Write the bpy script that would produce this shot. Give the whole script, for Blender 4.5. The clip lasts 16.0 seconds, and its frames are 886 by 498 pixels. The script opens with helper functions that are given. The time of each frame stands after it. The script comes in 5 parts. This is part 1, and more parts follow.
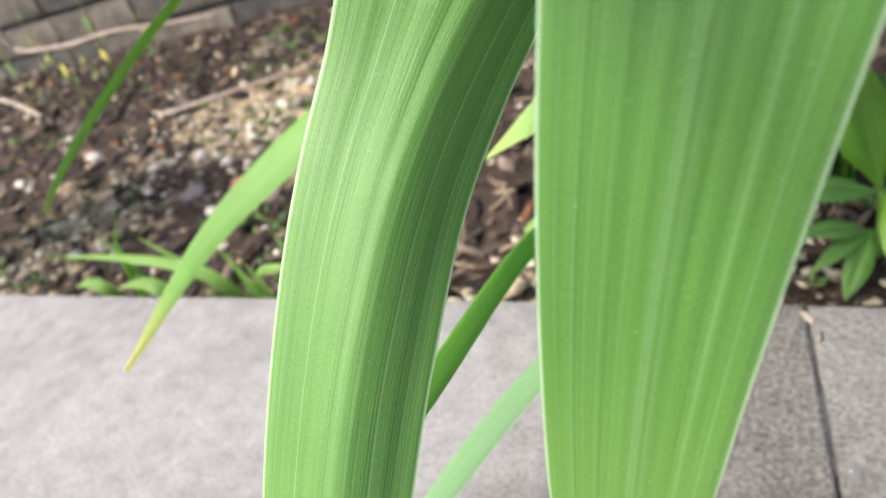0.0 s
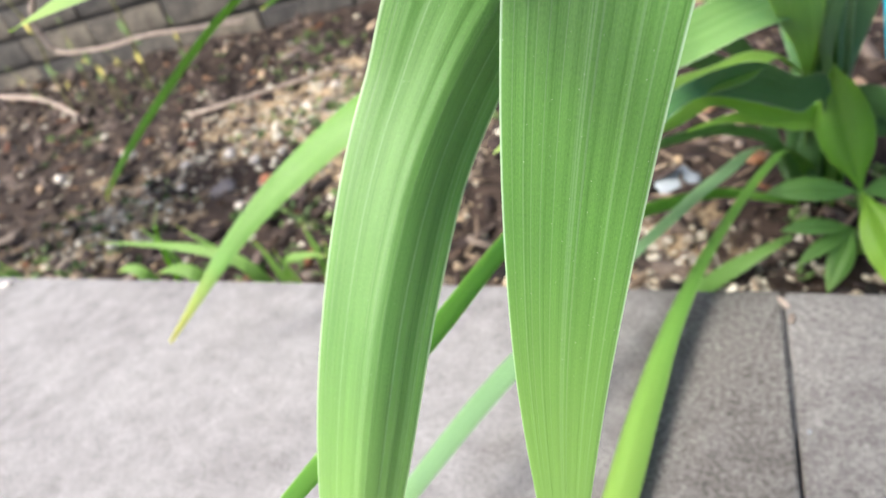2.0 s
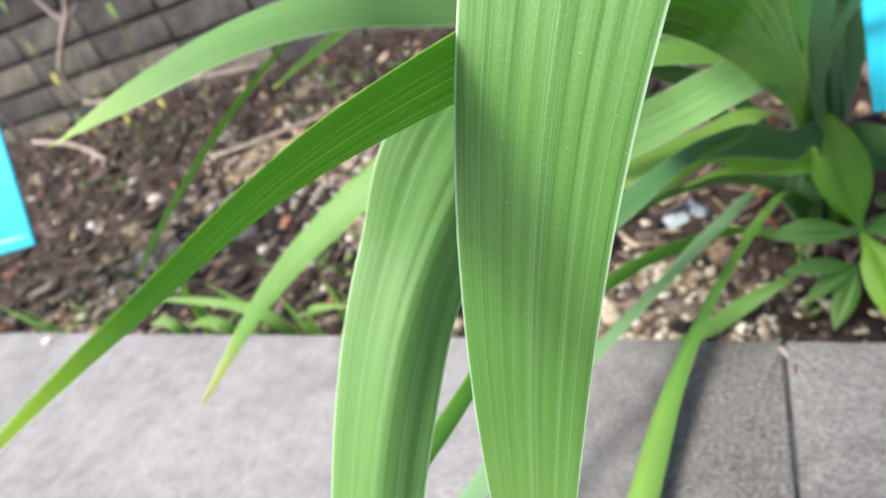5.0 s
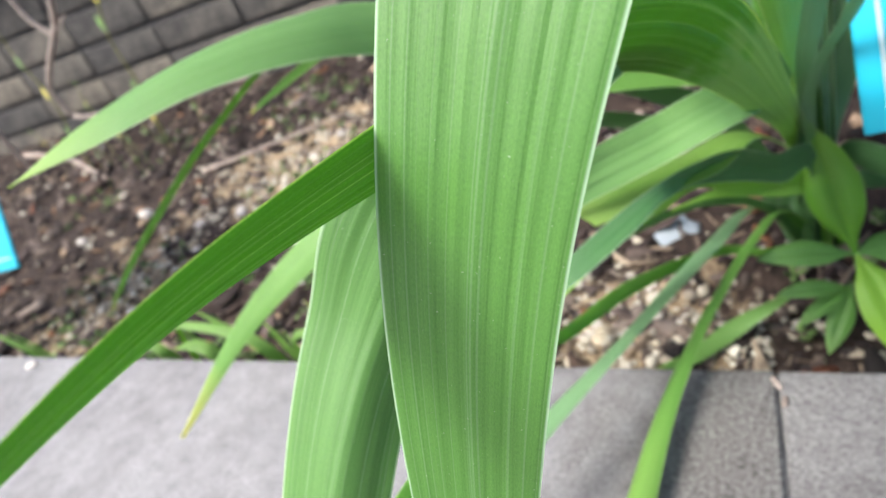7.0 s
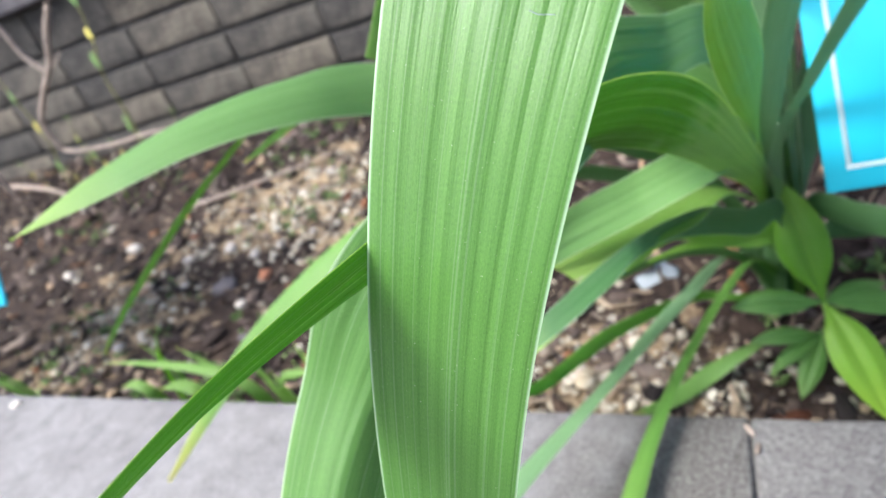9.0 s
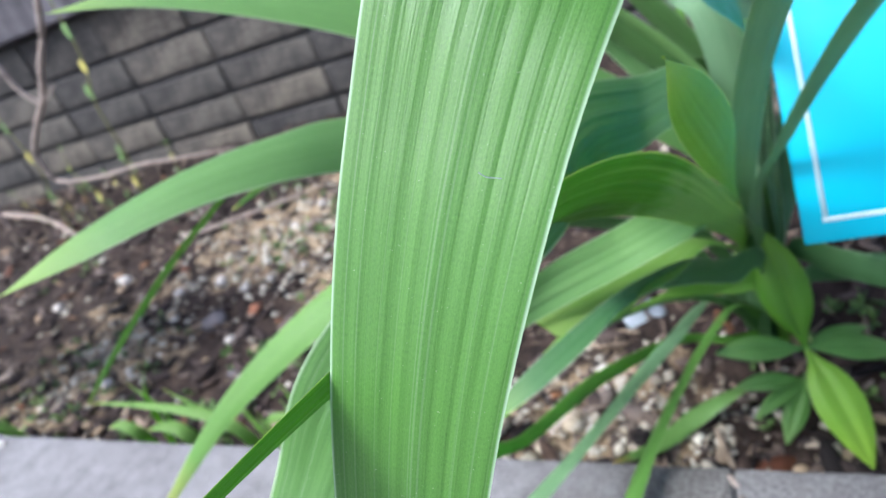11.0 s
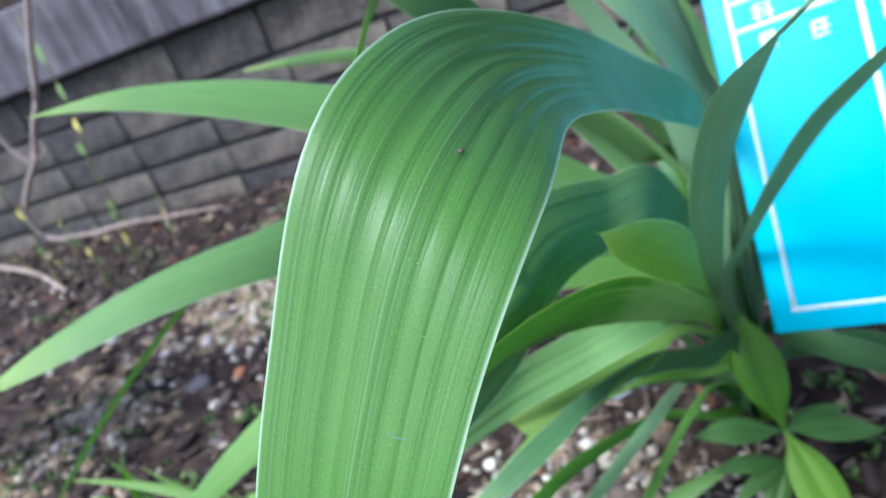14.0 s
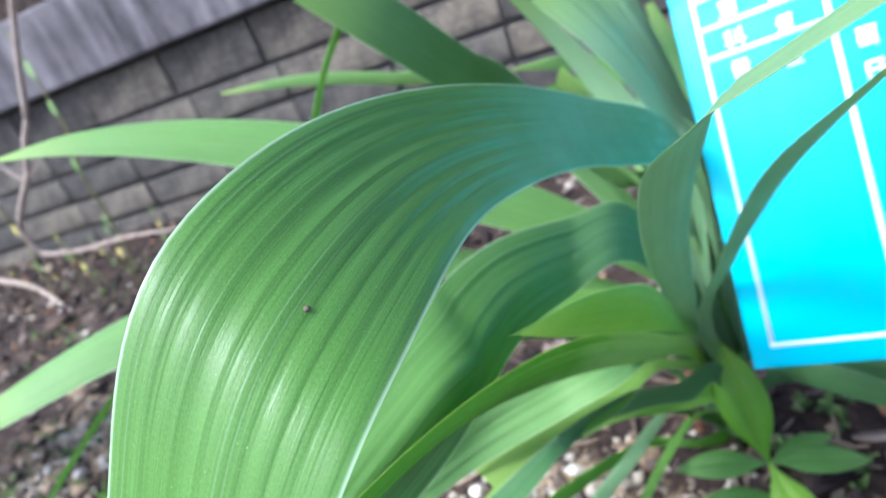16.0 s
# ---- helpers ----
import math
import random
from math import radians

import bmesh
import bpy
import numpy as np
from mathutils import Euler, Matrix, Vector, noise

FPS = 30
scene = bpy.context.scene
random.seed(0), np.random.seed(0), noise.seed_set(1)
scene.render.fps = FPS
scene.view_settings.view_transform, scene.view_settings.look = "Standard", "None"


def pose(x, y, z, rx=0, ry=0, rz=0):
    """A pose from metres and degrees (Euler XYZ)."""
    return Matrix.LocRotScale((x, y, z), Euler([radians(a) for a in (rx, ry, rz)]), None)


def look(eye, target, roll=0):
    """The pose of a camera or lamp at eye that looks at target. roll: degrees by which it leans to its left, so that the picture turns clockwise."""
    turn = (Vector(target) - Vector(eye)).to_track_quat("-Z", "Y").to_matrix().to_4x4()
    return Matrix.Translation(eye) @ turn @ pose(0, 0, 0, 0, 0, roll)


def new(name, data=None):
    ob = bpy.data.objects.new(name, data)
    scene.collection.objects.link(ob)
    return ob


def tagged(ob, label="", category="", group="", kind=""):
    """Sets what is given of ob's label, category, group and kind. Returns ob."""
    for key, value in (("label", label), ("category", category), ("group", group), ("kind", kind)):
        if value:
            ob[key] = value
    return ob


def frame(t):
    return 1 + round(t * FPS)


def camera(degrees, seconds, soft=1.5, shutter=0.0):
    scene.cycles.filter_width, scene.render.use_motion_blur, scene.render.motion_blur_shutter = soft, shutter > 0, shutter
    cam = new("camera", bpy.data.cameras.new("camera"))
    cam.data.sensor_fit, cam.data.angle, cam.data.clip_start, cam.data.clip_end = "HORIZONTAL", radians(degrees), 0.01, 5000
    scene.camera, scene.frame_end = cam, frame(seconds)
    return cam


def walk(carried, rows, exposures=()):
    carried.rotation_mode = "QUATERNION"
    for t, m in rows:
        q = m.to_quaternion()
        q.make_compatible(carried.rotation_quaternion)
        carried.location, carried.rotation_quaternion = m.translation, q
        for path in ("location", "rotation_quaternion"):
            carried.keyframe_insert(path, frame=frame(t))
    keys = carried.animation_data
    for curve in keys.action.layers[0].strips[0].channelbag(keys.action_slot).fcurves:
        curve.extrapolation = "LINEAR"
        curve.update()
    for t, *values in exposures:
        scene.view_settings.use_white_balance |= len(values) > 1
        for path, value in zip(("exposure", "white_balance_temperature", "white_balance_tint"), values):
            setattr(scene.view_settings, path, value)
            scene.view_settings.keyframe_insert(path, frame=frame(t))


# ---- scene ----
# ---- camera ----
cam = camera(72.5, 16.0)
PATH = [
    (0, -0.0562, -0.3183, 0.3113, 53.02, 15.80, 17.83),
    (0.5, -0.0533, -0.3204, 0.3187, 53.00, 16.02, 17.70),
    (1, -0.0448, -0.3347, 0.3193, 53.30, 15.98, 17.85),
    (1.5, -0.0397, -0.3480, 0.3207, 53.71, 16.01, 18.66),
    (2, -0.0349, -0.3589, 0.3280, 53.92, 15.90, 19.77),
    (2.5, -0.0301, -0.3656, 0.3422, 55.10, 16.91, 21.87),
    (3, -0.0197, -0.3647, 0.3584, 55.71, 18.24, 21.86),
    (3.5, -0.0162, -0.3626, 0.3666, 55.56, 19.20, 21.08),
    (4, -0.0178, -0.3558, 0.3691, 55.21, 19.27, 20.35),
    (4.2, -0.0173, -0.3540, 0.3694, 55.05, 19.33, 20.23),
    (6.3, -0.0061, -0.3340, 0.3737, 54.77, 19.49, 19.60),
    (6.5, -0.0053, -0.3319, 0.3746, 54.95, 19.91, 19.55),
    (7, -0.0062, -0.3197, 0.3738, 54.97, 19.97, 19.55),
    (7.5, -0.0057, -0.3177, 0.3752, 55.20, 19.86, 19.58),
    (8, -0.0003, -0.3192, 0.3814, 56.08, 19.59, 19.20),
    (8.5, 0.0006, -0.3218, 0.3865, 56.82, 19.26, 18.64),
    (9, 0.0036, -0.3229, 0.3936, 57.58, 19.02, 18.75),
    (9.2, 0.0058, -0.3208, 0.3953, 57.81, 19.15, 18.62),
    (11.3, 0.0182, -0.3095, 0.4162, 59.73, 18.68, 18.19),
    (11.5, 0.0216, -0.3079, 0.4196, 59.92, 18.57, 18.27),
    (12, 0.0246, -0.3052, 0.4272, 60.10, 18.62, 18.32),
    (12.5, 0.0292, -0.2984, 0.4334, 61.52, 18.95, 17.96),
    (13, 0.0316, -0.2967, 0.4358, 62.32, 19.01, 17.64),
    (13.5, 0.0325, -0.2950, 0.4369, 62.70, 18.94, 17.53),
    (14, 0.0350, -0.2893, 0.4414, 62.94, 18.94, 17.58),
    (14.5, 0.0405, -0.2816, 0.4464, 63.20, 19.02, 17.64),
    (15, 0.0475, -0.2728, 0.4531, 63.02, 19.43, 17.62),
    (15.5, 0.0546, -0.2664, 0.4554, 62.83, 19.68, 17.62),
    (16, 0.0607, -0.2564, 0.4523, 62.76, 20.05, 17.66),
]
EXPOSURES = [(0.0, 1.45, 6450, 8), (1.5, 1.51, 6350, 8), (3.5, 1.43, 6250, 8), (6.5, 1.42, 6100, 8), (9.0, 1.41, 5900, 8), (12.0, 1.13, 5300, 10), (14.0, 1.16, 5200, 10), (15.0, 1.24, 5200, 10), (16.0, 1.63, 5350, 10)]
walk(cam, [(t, pose(x, y, z, rx, ry, rz)) for t, x, y, z, rx, ry, rz in PATH], EXPOSURES)
cam.data.dof.use_dof = True
cam.data.dof.focus_distance = 0.118
cam.data.dof.aperture_fstop = cam.data.lens / 1000 / 0.0015

# ---- light: bright overcast sky with a soft sun ----
SUN_WAY = Vector((-0.49, -0.40, 0.87)).normalized()
world = bpy.data.worlds.new("overcast_sky")
scene.world = world
world.use_nodes = True
wn = world.node_tree
sky = wn.nodes.new("ShaderNodeTexSky")
sky.sky_type = 'NISHITA'
sky.sun_disc = False
sky.sun_elevation = math.asin(SUN_WAY.z)
sky.sun_rotation = math.atan2(SUN_WAY.x, SUN_WAY.y)
sky.air_density, sky.dust_density, sky.ozone_density = 0.7, 6.0, 0.4
background = wn.nodes["Background"]
background.inputs["Strength"].default_value = 0.15
wn.links.new(sky.outputs[0], background.inputs[0])
sun = new("sun", bpy.data.lights.new("sun", 'SUN'))
sun.data.energy, sun.data.angle, sun.data.color = 1.35, radians(14), (1.0, 0.98, 0.95)
sun.matrix_world = look(SUN_WAY * 10, (0, 0, 0))


# ---- materials ----
def material(name, rough=0.6):
    m = bpy.data.materials.new(name)
    m.use_nodes = True
    nodes = m.node_tree.nodes
    shader = nodes["Principled BSDF"]
    shader.inputs["Roughness"].default_value = rough
    return m, m.node_tree, nodes, shader


def node(tree, kind, **values):
    n = tree.nodes.new(kind)
    for key, value in values.items():
        n.inputs[key.replace("_", " ")].default_value = value
    return n


def ramp(tree, source, stops):
    n = tree.nodes.new("ShaderNodeValToRGB")
    while len(n.color_ramp.elements) < len(stops):
        n.color_ramp.elements.new(0.5)
    for element, (at, colour) in zip(n.color_ramp.elements, stops):
        element.position, element.color = at, (*colour, 1)
    tree.links.new(source, n.inputs[0])
    return n.outputs[0]


def mix(tree, factor, a, b, kind="MIX"):
    n = tree.nodes.new("ShaderNodeMix")
    n.data_type, n.blend_type = 'RGBA', kind
    for socket, value in ((n.inputs[0], factor), (n.inputs[6], a), (n.inputs[7], b)):
        if isinstance(value, (int, float)):
            socket.default_value = value
        elif isinstance(value, tuple):
            socket.default_value = (*value, 1)
        else:
            tree.links.new(value, socket)
    return n.outputs[2]


def maths(tree, kind, a, b=0.0):
    n = tree.nodes.new("ShaderNodeMath")
    n.operation = kind
    for socket, value in ((n.inputs[0], a), (n.inputs[1], b)):
        if isinstance(value, (int, float)):
            socket.default_value = value
        else:
            tree.links.new(value, socket)
    return n.outputs[0]


def noise_at(tree, vector, scale, detail=4.0, rough=0.55):
    n = node(tree, "ShaderNodeTexNoise", Scale=scale, Detail=detail, Roughness=rough)
    tree.links.new(vector, n.inputs["Vector"])
    return n.outputs["Fac"]


def scaled(tree, vector, sx, sy, sz):
    n = tree.nodes.new("ShaderNodeMapping")
    n.inputs["Scale"].default_value = (sx, sy, sz)
    tree.links.new(vector, n.inputs["Vector"])
    return n.outputs[0]


def bump(tree, shader, height, strength, distance):
    n = node(tree, "ShaderNodeBump", Strength=strength, Distance=distance)
    tree.links.new(height, n.inputs["Height"])
    tree.links.new(n.outputs[0], shader.inputs["Normal"])
    return n


def blade_material(name, dark, light, margin, tip, rough=0.42, through_light=0.4, tip_from=0.90, lines=0.12, bloom=None, furrows=0.35, bloom_to=0.38, shine=0.45, fade=0.025):
    """A strap leaf: fine parallel veins along its length, a pale horny margin and a drying tip."""
    m, tree, nodes, shader = material(name, rough)
    uv = node(tree, "ShaderNodeUVMap")
    uv.uv_map = "across"
    split = node(tree, "ShaderNodeSeparateXYZ")
    tree.links.new(uv.outputs[0], split.inputs[0])
    across, along = split.outputs[0], split.outputs[1]
    ratio = node(tree, "ShaderNodeUVMap")
    ratio.uv_map = "ratio"
    part_way = node(tree, "ShaderNodeSeparateXYZ")
    tree.links.new(ratio.outputs[0], part_way.inputs[0])
    side, run = part_way.outputs[0], part_way.outputs[1]
    fine = noise_at(tree, scaled(tree, uv.outputs[0], 1700, 32, 1), 1.0, 3.0, 0.65)
    broad = noise_at(tree, scaled(tree, uv.outputs[0], 420, 3.5, 1), 1.0, 2.0)
    bands = noise_at(tree, scaled(tree, uv.outputs[0], 90, 1.2, 1), 1.0, 1.0)
    place = node(tree, "ShaderNodeTexCoord").outputs["Object"]
    cloudy = noise_at(tree, place, 28.0, 3.0)
    speckle = noise_at(tree, place, 1900.0, 1.0)
    veins = maths(tree, 'ADD', maths(tree, 'MULTIPLY', fine, 0.62), maths(tree, 'MULTIPLY', broad, 0.38))
    green = ramp(tree, veins, [(0.22, dark), (0.50, tuple((a + b) / 2 for a, b in zip(dark, light))), (0.78, light)])
    mottle = noise_at(tree, scaled(tree, uv.outputs[0], 2600, 1300, 1), 1.0, 3.0, 0.7)
    green = mix(tree, 0.55, green, ramp(tree, mottle, [(0.30, (0.52, 0.55, 0.50)), (0.50, (1, 1, 1)), (0.72, (1.45, 1.38, 1.45))]), "MULTIPLY")
    green = mix(tree, maths(tree, 'MULTIPLY', bands, 0.25), green, light)
    pale_line = ramp(tree, noise_at(tree, scaled(tree, uv.outputs[0], 1150, 1.5, 1), 1.0, 0.0), [(0.66, (0, 0, 0)), (0.74, (1, 1, 1))])
    green = mix(tree, maths(tree, 'MULTIPLY', pale_line, lines), green, margin)
    furrow = noise_at(tree, scaled(tree, uv.outputs[0], 1400, 0.9, 1), 1.0, 2.0, 0.6)
    green = mix(tree, furrows, green, ramp(tree, furrow, [(0.30, (0.45, 0.50, 0.45)), (0.42, (0.95, 0.96, 0.95)), (0.58, (1.0, 1.0, 1.0)), (0.70, (1.30, 1.22, 1.30))]), "MULTIPLY")
    green = mix(tree, maths(tree, 'MULTIPLY', cloudy, 0.30), green, tuple(v * 0.6 for v in dark))
    spots = ramp(tree, speckle, [(0.76, (0, 0, 0)), (0.80, (1, 1, 1))])
    green = mix(tree, maths(tree, 'MULTIPLY', spots, 0.4), green, (0.62, 0.70, 0.58))
    if bloom:
        # waxy bluish bloom on the half towards the root, rubbed off in streaks further out
        limit = maths(tree, 'ADD', run, maths(tree, 'MULTIPLY', maths(tree, 'SUBTRACT', noise_at(tree, scaled(tree, uv.outputs[0], 70, 22, 1), 1.0, 4.0), 0.5), 0.22))
        wax = ramp(tree, limit, [(bloom_to - fade, (1, 1, 1)), (bloom_to + fade, (0, 0, 0))])
        green = mix(tree, maths(tree, 'MULTIPLY', wax, 0.55), green, bloom)
    edge = maths(tree, 'ABSOLUTE', maths(tree, 'SUBTRACT', side, 0.5))
    rim = ramp(tree, edge, [(0.482, (0, 0, 0)), (0.494, (0.9, 0.9, 0.9))])
    green = mix(tree, rim, green, margin)
    end = ramp(tree, run, [(tip_from, (0, 0, 0)), (0.992, (1, 1, 1))])
    green = mix(tree, maths(tree, 'MULTIPLY', end, 0.9), green, tip)
    tree.links.new(green, shader.inputs["Base Color"])
    shader.inputs["Specular IOR Level"].default_value = shine
    gloss = ramp(tree, cloudy, [(0.3, (rough - 0.06,) * 3), (0.7, (rough + 0.10,) * 3)])
    tree.links.new(gloss, shader.inputs["Roughness"])
    height = maths(tree, 'ADD', maths(tree, 'ADD', maths(tree, 'MULTIPLY', fine, 0.5), maths(tree, 'MULTIPLY', broad, 0.7)), maths(tree, 'ADD', maths(tree, 'MULTIPLY', mottle, 0.35), maths(tree, 'MULTIPLY', furrow, 0.9)))
    b = bump(tree, shader, height, 0.4, 0.0004)
    translucent = node(tree, "ShaderNodeBsdfTranslucent")
    tree.links.new(mix(tree, 1.0, green, (1.0, 1.0, 0.45), "MULTIPLY"), translucent.inputs["Color"])
    tree.links.new(b.outputs[0], translucent.inputs["Normal"])
    both = node(tree, "ShaderNodeMixShader", Fac=through_light)
    tree.links.new(shader.outputs[0], both.inputs[1])
    tree.links.new(translucent.outputs[0], both.inputs[2])
    tree.links.new(both.outputs[0], nodes["Material Output"].inputs["Surface"])
    return m


def speckled(name, stops, scale, rough, grain=0.004, island=0.0, strength=0.6, piece=0.0):
    """Mineral or earthy surface: a colour ramp on noise at two scales, with relief."""
    m, tree, nodes, shader = material(name, rough)
    place = node(tree, "ShaderNodeTexCoord").outputs["Object"]
    coarse = noise_at(tree, place, scale, 5.0, 0.6)
    fine = noise_at(tree, place, scale * 9, 3.0, 0.6)
    value = maths(tree, 'ADD', maths(tree, 'MULTIPLY', coarse, 0.6), maths(tree, 'MULTIPLY', fine, 0.4))
    if island:
        own = node(tree, "ShaderNodeNewGeometry").outputs["Random Per Island"]
        value = maths(tree, 'ADD', maths(tree, 'MULTIPLY', value, 1 - island), maths(tree, 'MULTIPLY', own, island))
    tone = ramp(tree, value, stops)
    if piece:
        own = node(tree, "ShaderNodeObjectInfo").outputs["Random"]
        tone = mix(tree, 1.0, tone, ramp(tree, own, [(0.0, (1 - piece, 1 - piece * 0.96, 1 - piece * 0.92)), (0.55, (1.0, 0.98, 0.92)), (1.0, (1 + piece, 1 + piece * 0.80, 1 + piece * 0.36))]), "MULTIPLY")
    tree.links.new(tone, shader.inputs["Base Color"])
    shader.inputs["Specular IOR Level"].default_value = 0.3
    bump(tree, shader, value, strength, grain)
    return m


BLADE = blade_material("iris_blade", (0.092, 0.215, 0.056), (0.165, 0.340, 0.102), (0.52, 0.68, 0.44), (0.28, 0.46, 0.12), 0.46, 0.45)
ARCHED = blade_material("bloomed_iris_blade", (0.080, 0.212, 0.033), (0.150, 0.345, 0.066), (0.46, 0.62, 0.42), (0.26, 0.44, 0.10), 0.34, 0.42, shine=0.45, lines=0.15, furrows=0.14, bloom=(0.250, 0.430, 0.280), bloom_to=0.385)
PLEATED = blade_material("pleated_iris_blade", (0.086, 0.236, 0.038), (0.214, 0.430, 0.112), (0.54, 0.70, 0.46), (0.28, 0.46, 0.12), 0.46, 0.5, lines=0.38, furrows=0.62, bloom=(0.125, 0.265, 0.150), bloom_to=0.52, fade=0.07)
YOUNG = blade_material("young_iris_blade", (0.18, 0.39, 0.070), (0.285, 0.535, 0.125), (0.42, 0.64, 0.28), (0.66, 0.64, 0.20), 0.46, 0.55, 0.91)
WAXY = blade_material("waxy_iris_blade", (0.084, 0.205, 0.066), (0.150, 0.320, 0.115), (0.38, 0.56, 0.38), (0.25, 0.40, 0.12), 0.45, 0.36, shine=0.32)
DUSTY = blade_material("dusty_iris_blade", (0.172, 0.330, 0.148), (0.268, 0.445, 0.222), (0.44, 0.60, 0.42), (0.25, 0.40, 0.12), 0.55, 0.42, shine=0.25)
FRESH = blade_material("fresh_leaf", (0.220, 0.450, 0.035), (0.340, 0.600, 0.070), (0.36, 0.58, 0.10), (0.40, 0.62, 0.08), 0.38, 0.6, 0.6, furrows=0.2)
# Lime blade colour raised to stand in for light that misses it.
LIT_LIME = blade_material("lit_lime_iris_blade", (0.280, 0.520, 0.080), (0.400, 0.660, 0.150), (0.50, 0.68, 0.26), (0.40, 0.64, 0.14), 0.44, 0.65)
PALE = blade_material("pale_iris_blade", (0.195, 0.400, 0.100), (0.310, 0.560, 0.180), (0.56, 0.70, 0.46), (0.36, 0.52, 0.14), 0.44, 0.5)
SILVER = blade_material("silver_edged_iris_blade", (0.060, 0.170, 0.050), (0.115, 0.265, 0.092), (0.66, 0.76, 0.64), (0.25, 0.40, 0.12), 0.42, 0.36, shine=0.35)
# Lighter copy of the blade green: the sunlight is put into its colour.
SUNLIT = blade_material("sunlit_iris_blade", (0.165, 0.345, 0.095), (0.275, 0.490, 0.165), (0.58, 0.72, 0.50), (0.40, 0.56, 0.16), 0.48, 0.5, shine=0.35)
FROSTED = blade_material("frosted_iris_blade", (0.205, 0.380, 0.195), (0.315, 0.510, 0.290), (0.44, 0.60, 0.42), (0.25, 0.40, 0.12), 0.52, 0.42, shine=0.3)
OLIVE = blade_material("olive_iris_blade", (0.195, 0.375, 0.060), (0.295, 0.500, 0.105), (0.54, 0.68, 0.42), (0.36, 0.52, 0.14), 0.44, 0.55)
LIME = blade_material("lime_iris_blade", (0.118, 0.295, 0.045), (0.205, 0.415, 0.078), (0.34, 0.50, 0.17), (0.28, 0.42, 0.08), 0.40, 0.42, 0.6)
WILTED = blade_material("wilting_iris_blade", (0.140, 0.300, 0.060), (0.225, 0.420, 0.100), (0.36, 0.52, 0.20), (0.42, 0.25, 0.08), 0.46, 0.5, 0.84, 0.5)
DEEP = blade_material("deep_iris_blade", (0.100, 0.256, 0.022), (0.178, 0.395, 0.056), (0.50, 0.66, 0.30), (0.56, 0.70, 0.26), 0.46, 0.62, 0.965, 0.8, bloom=(0.330, 0.455, 0.280), bloom_to=0.56, furrows=0.5)
BRIGHT = blade_material("bright_iris_blade", (0.15, 0.38, 0.045), (0.25, 0.52, 0.090), (0.42, 0.64, 0.22), (0.22, 0.47, 0.08), 0.46, 0.6)
GRASS = blade_material("grass_blade", (0.21, 0.41, 0.075), (0.345, 0.57, 0.15), (0.34, 0.58, 0.16), (0.44, 0.48, 0.12), 0.5, 0.6)
BROAD = blade_material("broad_leaf", (0.120, 0.330, 0.018), (0.200, 0.455, 0.042), (0.26, 0.50, 0.11), (0.30, 0.55, 0.07), 0.36, 0.62, 0.5, furrows=0.2)
MATTE = blade_material("matte_leaf", (0.118, 0.292, 0.050), (0.196, 0.412, 0.094), (0.28, 0.46, 0.18), (0.26, 0.46, 0.14), 0.46, 0.5, 0.5, furrows=0.2)
PAVING = speckled("paving_concrete", [(0.30, (0.13, 0.12, 0.115)), (0.42, (0.225, 0.215, 0.21)), (0.54, (0.285, 0.275, 0.275)), (0.70, (0.34, 0.33, 0.33))], 14, 0.85, 0.0012)


def kerb_material():
    """Pale cement with dark pits; a brown-grey moisture stain, with leaf shade painted into it, ragged in outline near
    the planted end, and rougher weathered stones.
    """
    m, tree, nodes, shader = material("kerb_cement", 0.88)
    place = node(tree, "ShaderNodeNewGeometry").outputs["Position"]
    coarse, mid, fine = (noise_at(tree, place, s, 4.0, 0.6) for s in (9.0, 55.0, 420.0))
    tone = ramp(tree, maths(tree, 'ADD', maths(tree, 'MULTIPLY', coarse, 0.5), maths(tree, 'MULTIPLY', mid, 0.5)), [(0.36, (0.150, 0.144, 0.142)), (0.50, (0.204, 0.198, 0.196)), (0.64, (0.246, 0.240, 0.238))])
    grit = ramp(tree, fine, [(0.36, (0.55, 0.54, 0.53)), (0.50, (1, 1, 1)), (0.70, (1.25, 1.25, 1.25))])
    tone = mix(tree, 0.7, tone, grit, "MULTIPLY")
    pits = ramp(tree, noise_at(tree, place, 75.0, 1.0), [(0.71, (0, 0, 0)), (0.76, (1, 1, 1))])
    tone = mix(tree, maths(tree, 'MULTIPLY', pits, 0.5), tone, (0.13, 0.125, 0.12))
    split = node(tree, "ShaderNodeSeparateXYZ")
    tree.links.new(place, split.inputs[0])
    # Ragged dark area: moisture stain with the leaves' soft shadow put into its tone.
    ragged = maths(tree, 'ADD', split.outputs[0], maths(tree, 'MULTIPLY', maths(tree, 'SUBTRACT', noise_at(tree, place, 16.0, 5.0), 0.5), 0.22))
    stain_shade = ramp(tree, maths(tree, 'ADD', ragged, 0.5), [(0.32, (0, 0, 0)), (0.44, (1, 1, 1))])
    beyond = maths(tree, 'MULTIPLY', maths(tree, 'GREATER_THAN', split.outputs[0], 0.0005), 0.30)
    stain_shade = maths(tree, 'MULTIPLY', stain_shade, maths(tree, 'SUBTRACT', 1.0, beyond))
    blotch = ramp(tree, noise_at(tree, place, 330.0, 4.0, 0.75), [(0.40, (0.34, 0.325, 0.29)), (0.62, (0.84, 0.81, 0.75))])
    tone = mix(tree, maths(tree, 'MULTIPLY', stain_shade, 0.92), tone, mix(tree, 1.0, tone, blotch, "MULTIPLY"))
    tree.links.new(tone, shader.inputs["Base Color"])
    shader.inputs["Specular IOR Level"].default_value = 0.25
    bump(tree, shader, maths(tree, 'ADD', fine, maths(tree, 'MULTIPLY', mid, 0.6)), 0.5, 0.0012)
    return m


KERB = kerb_material()


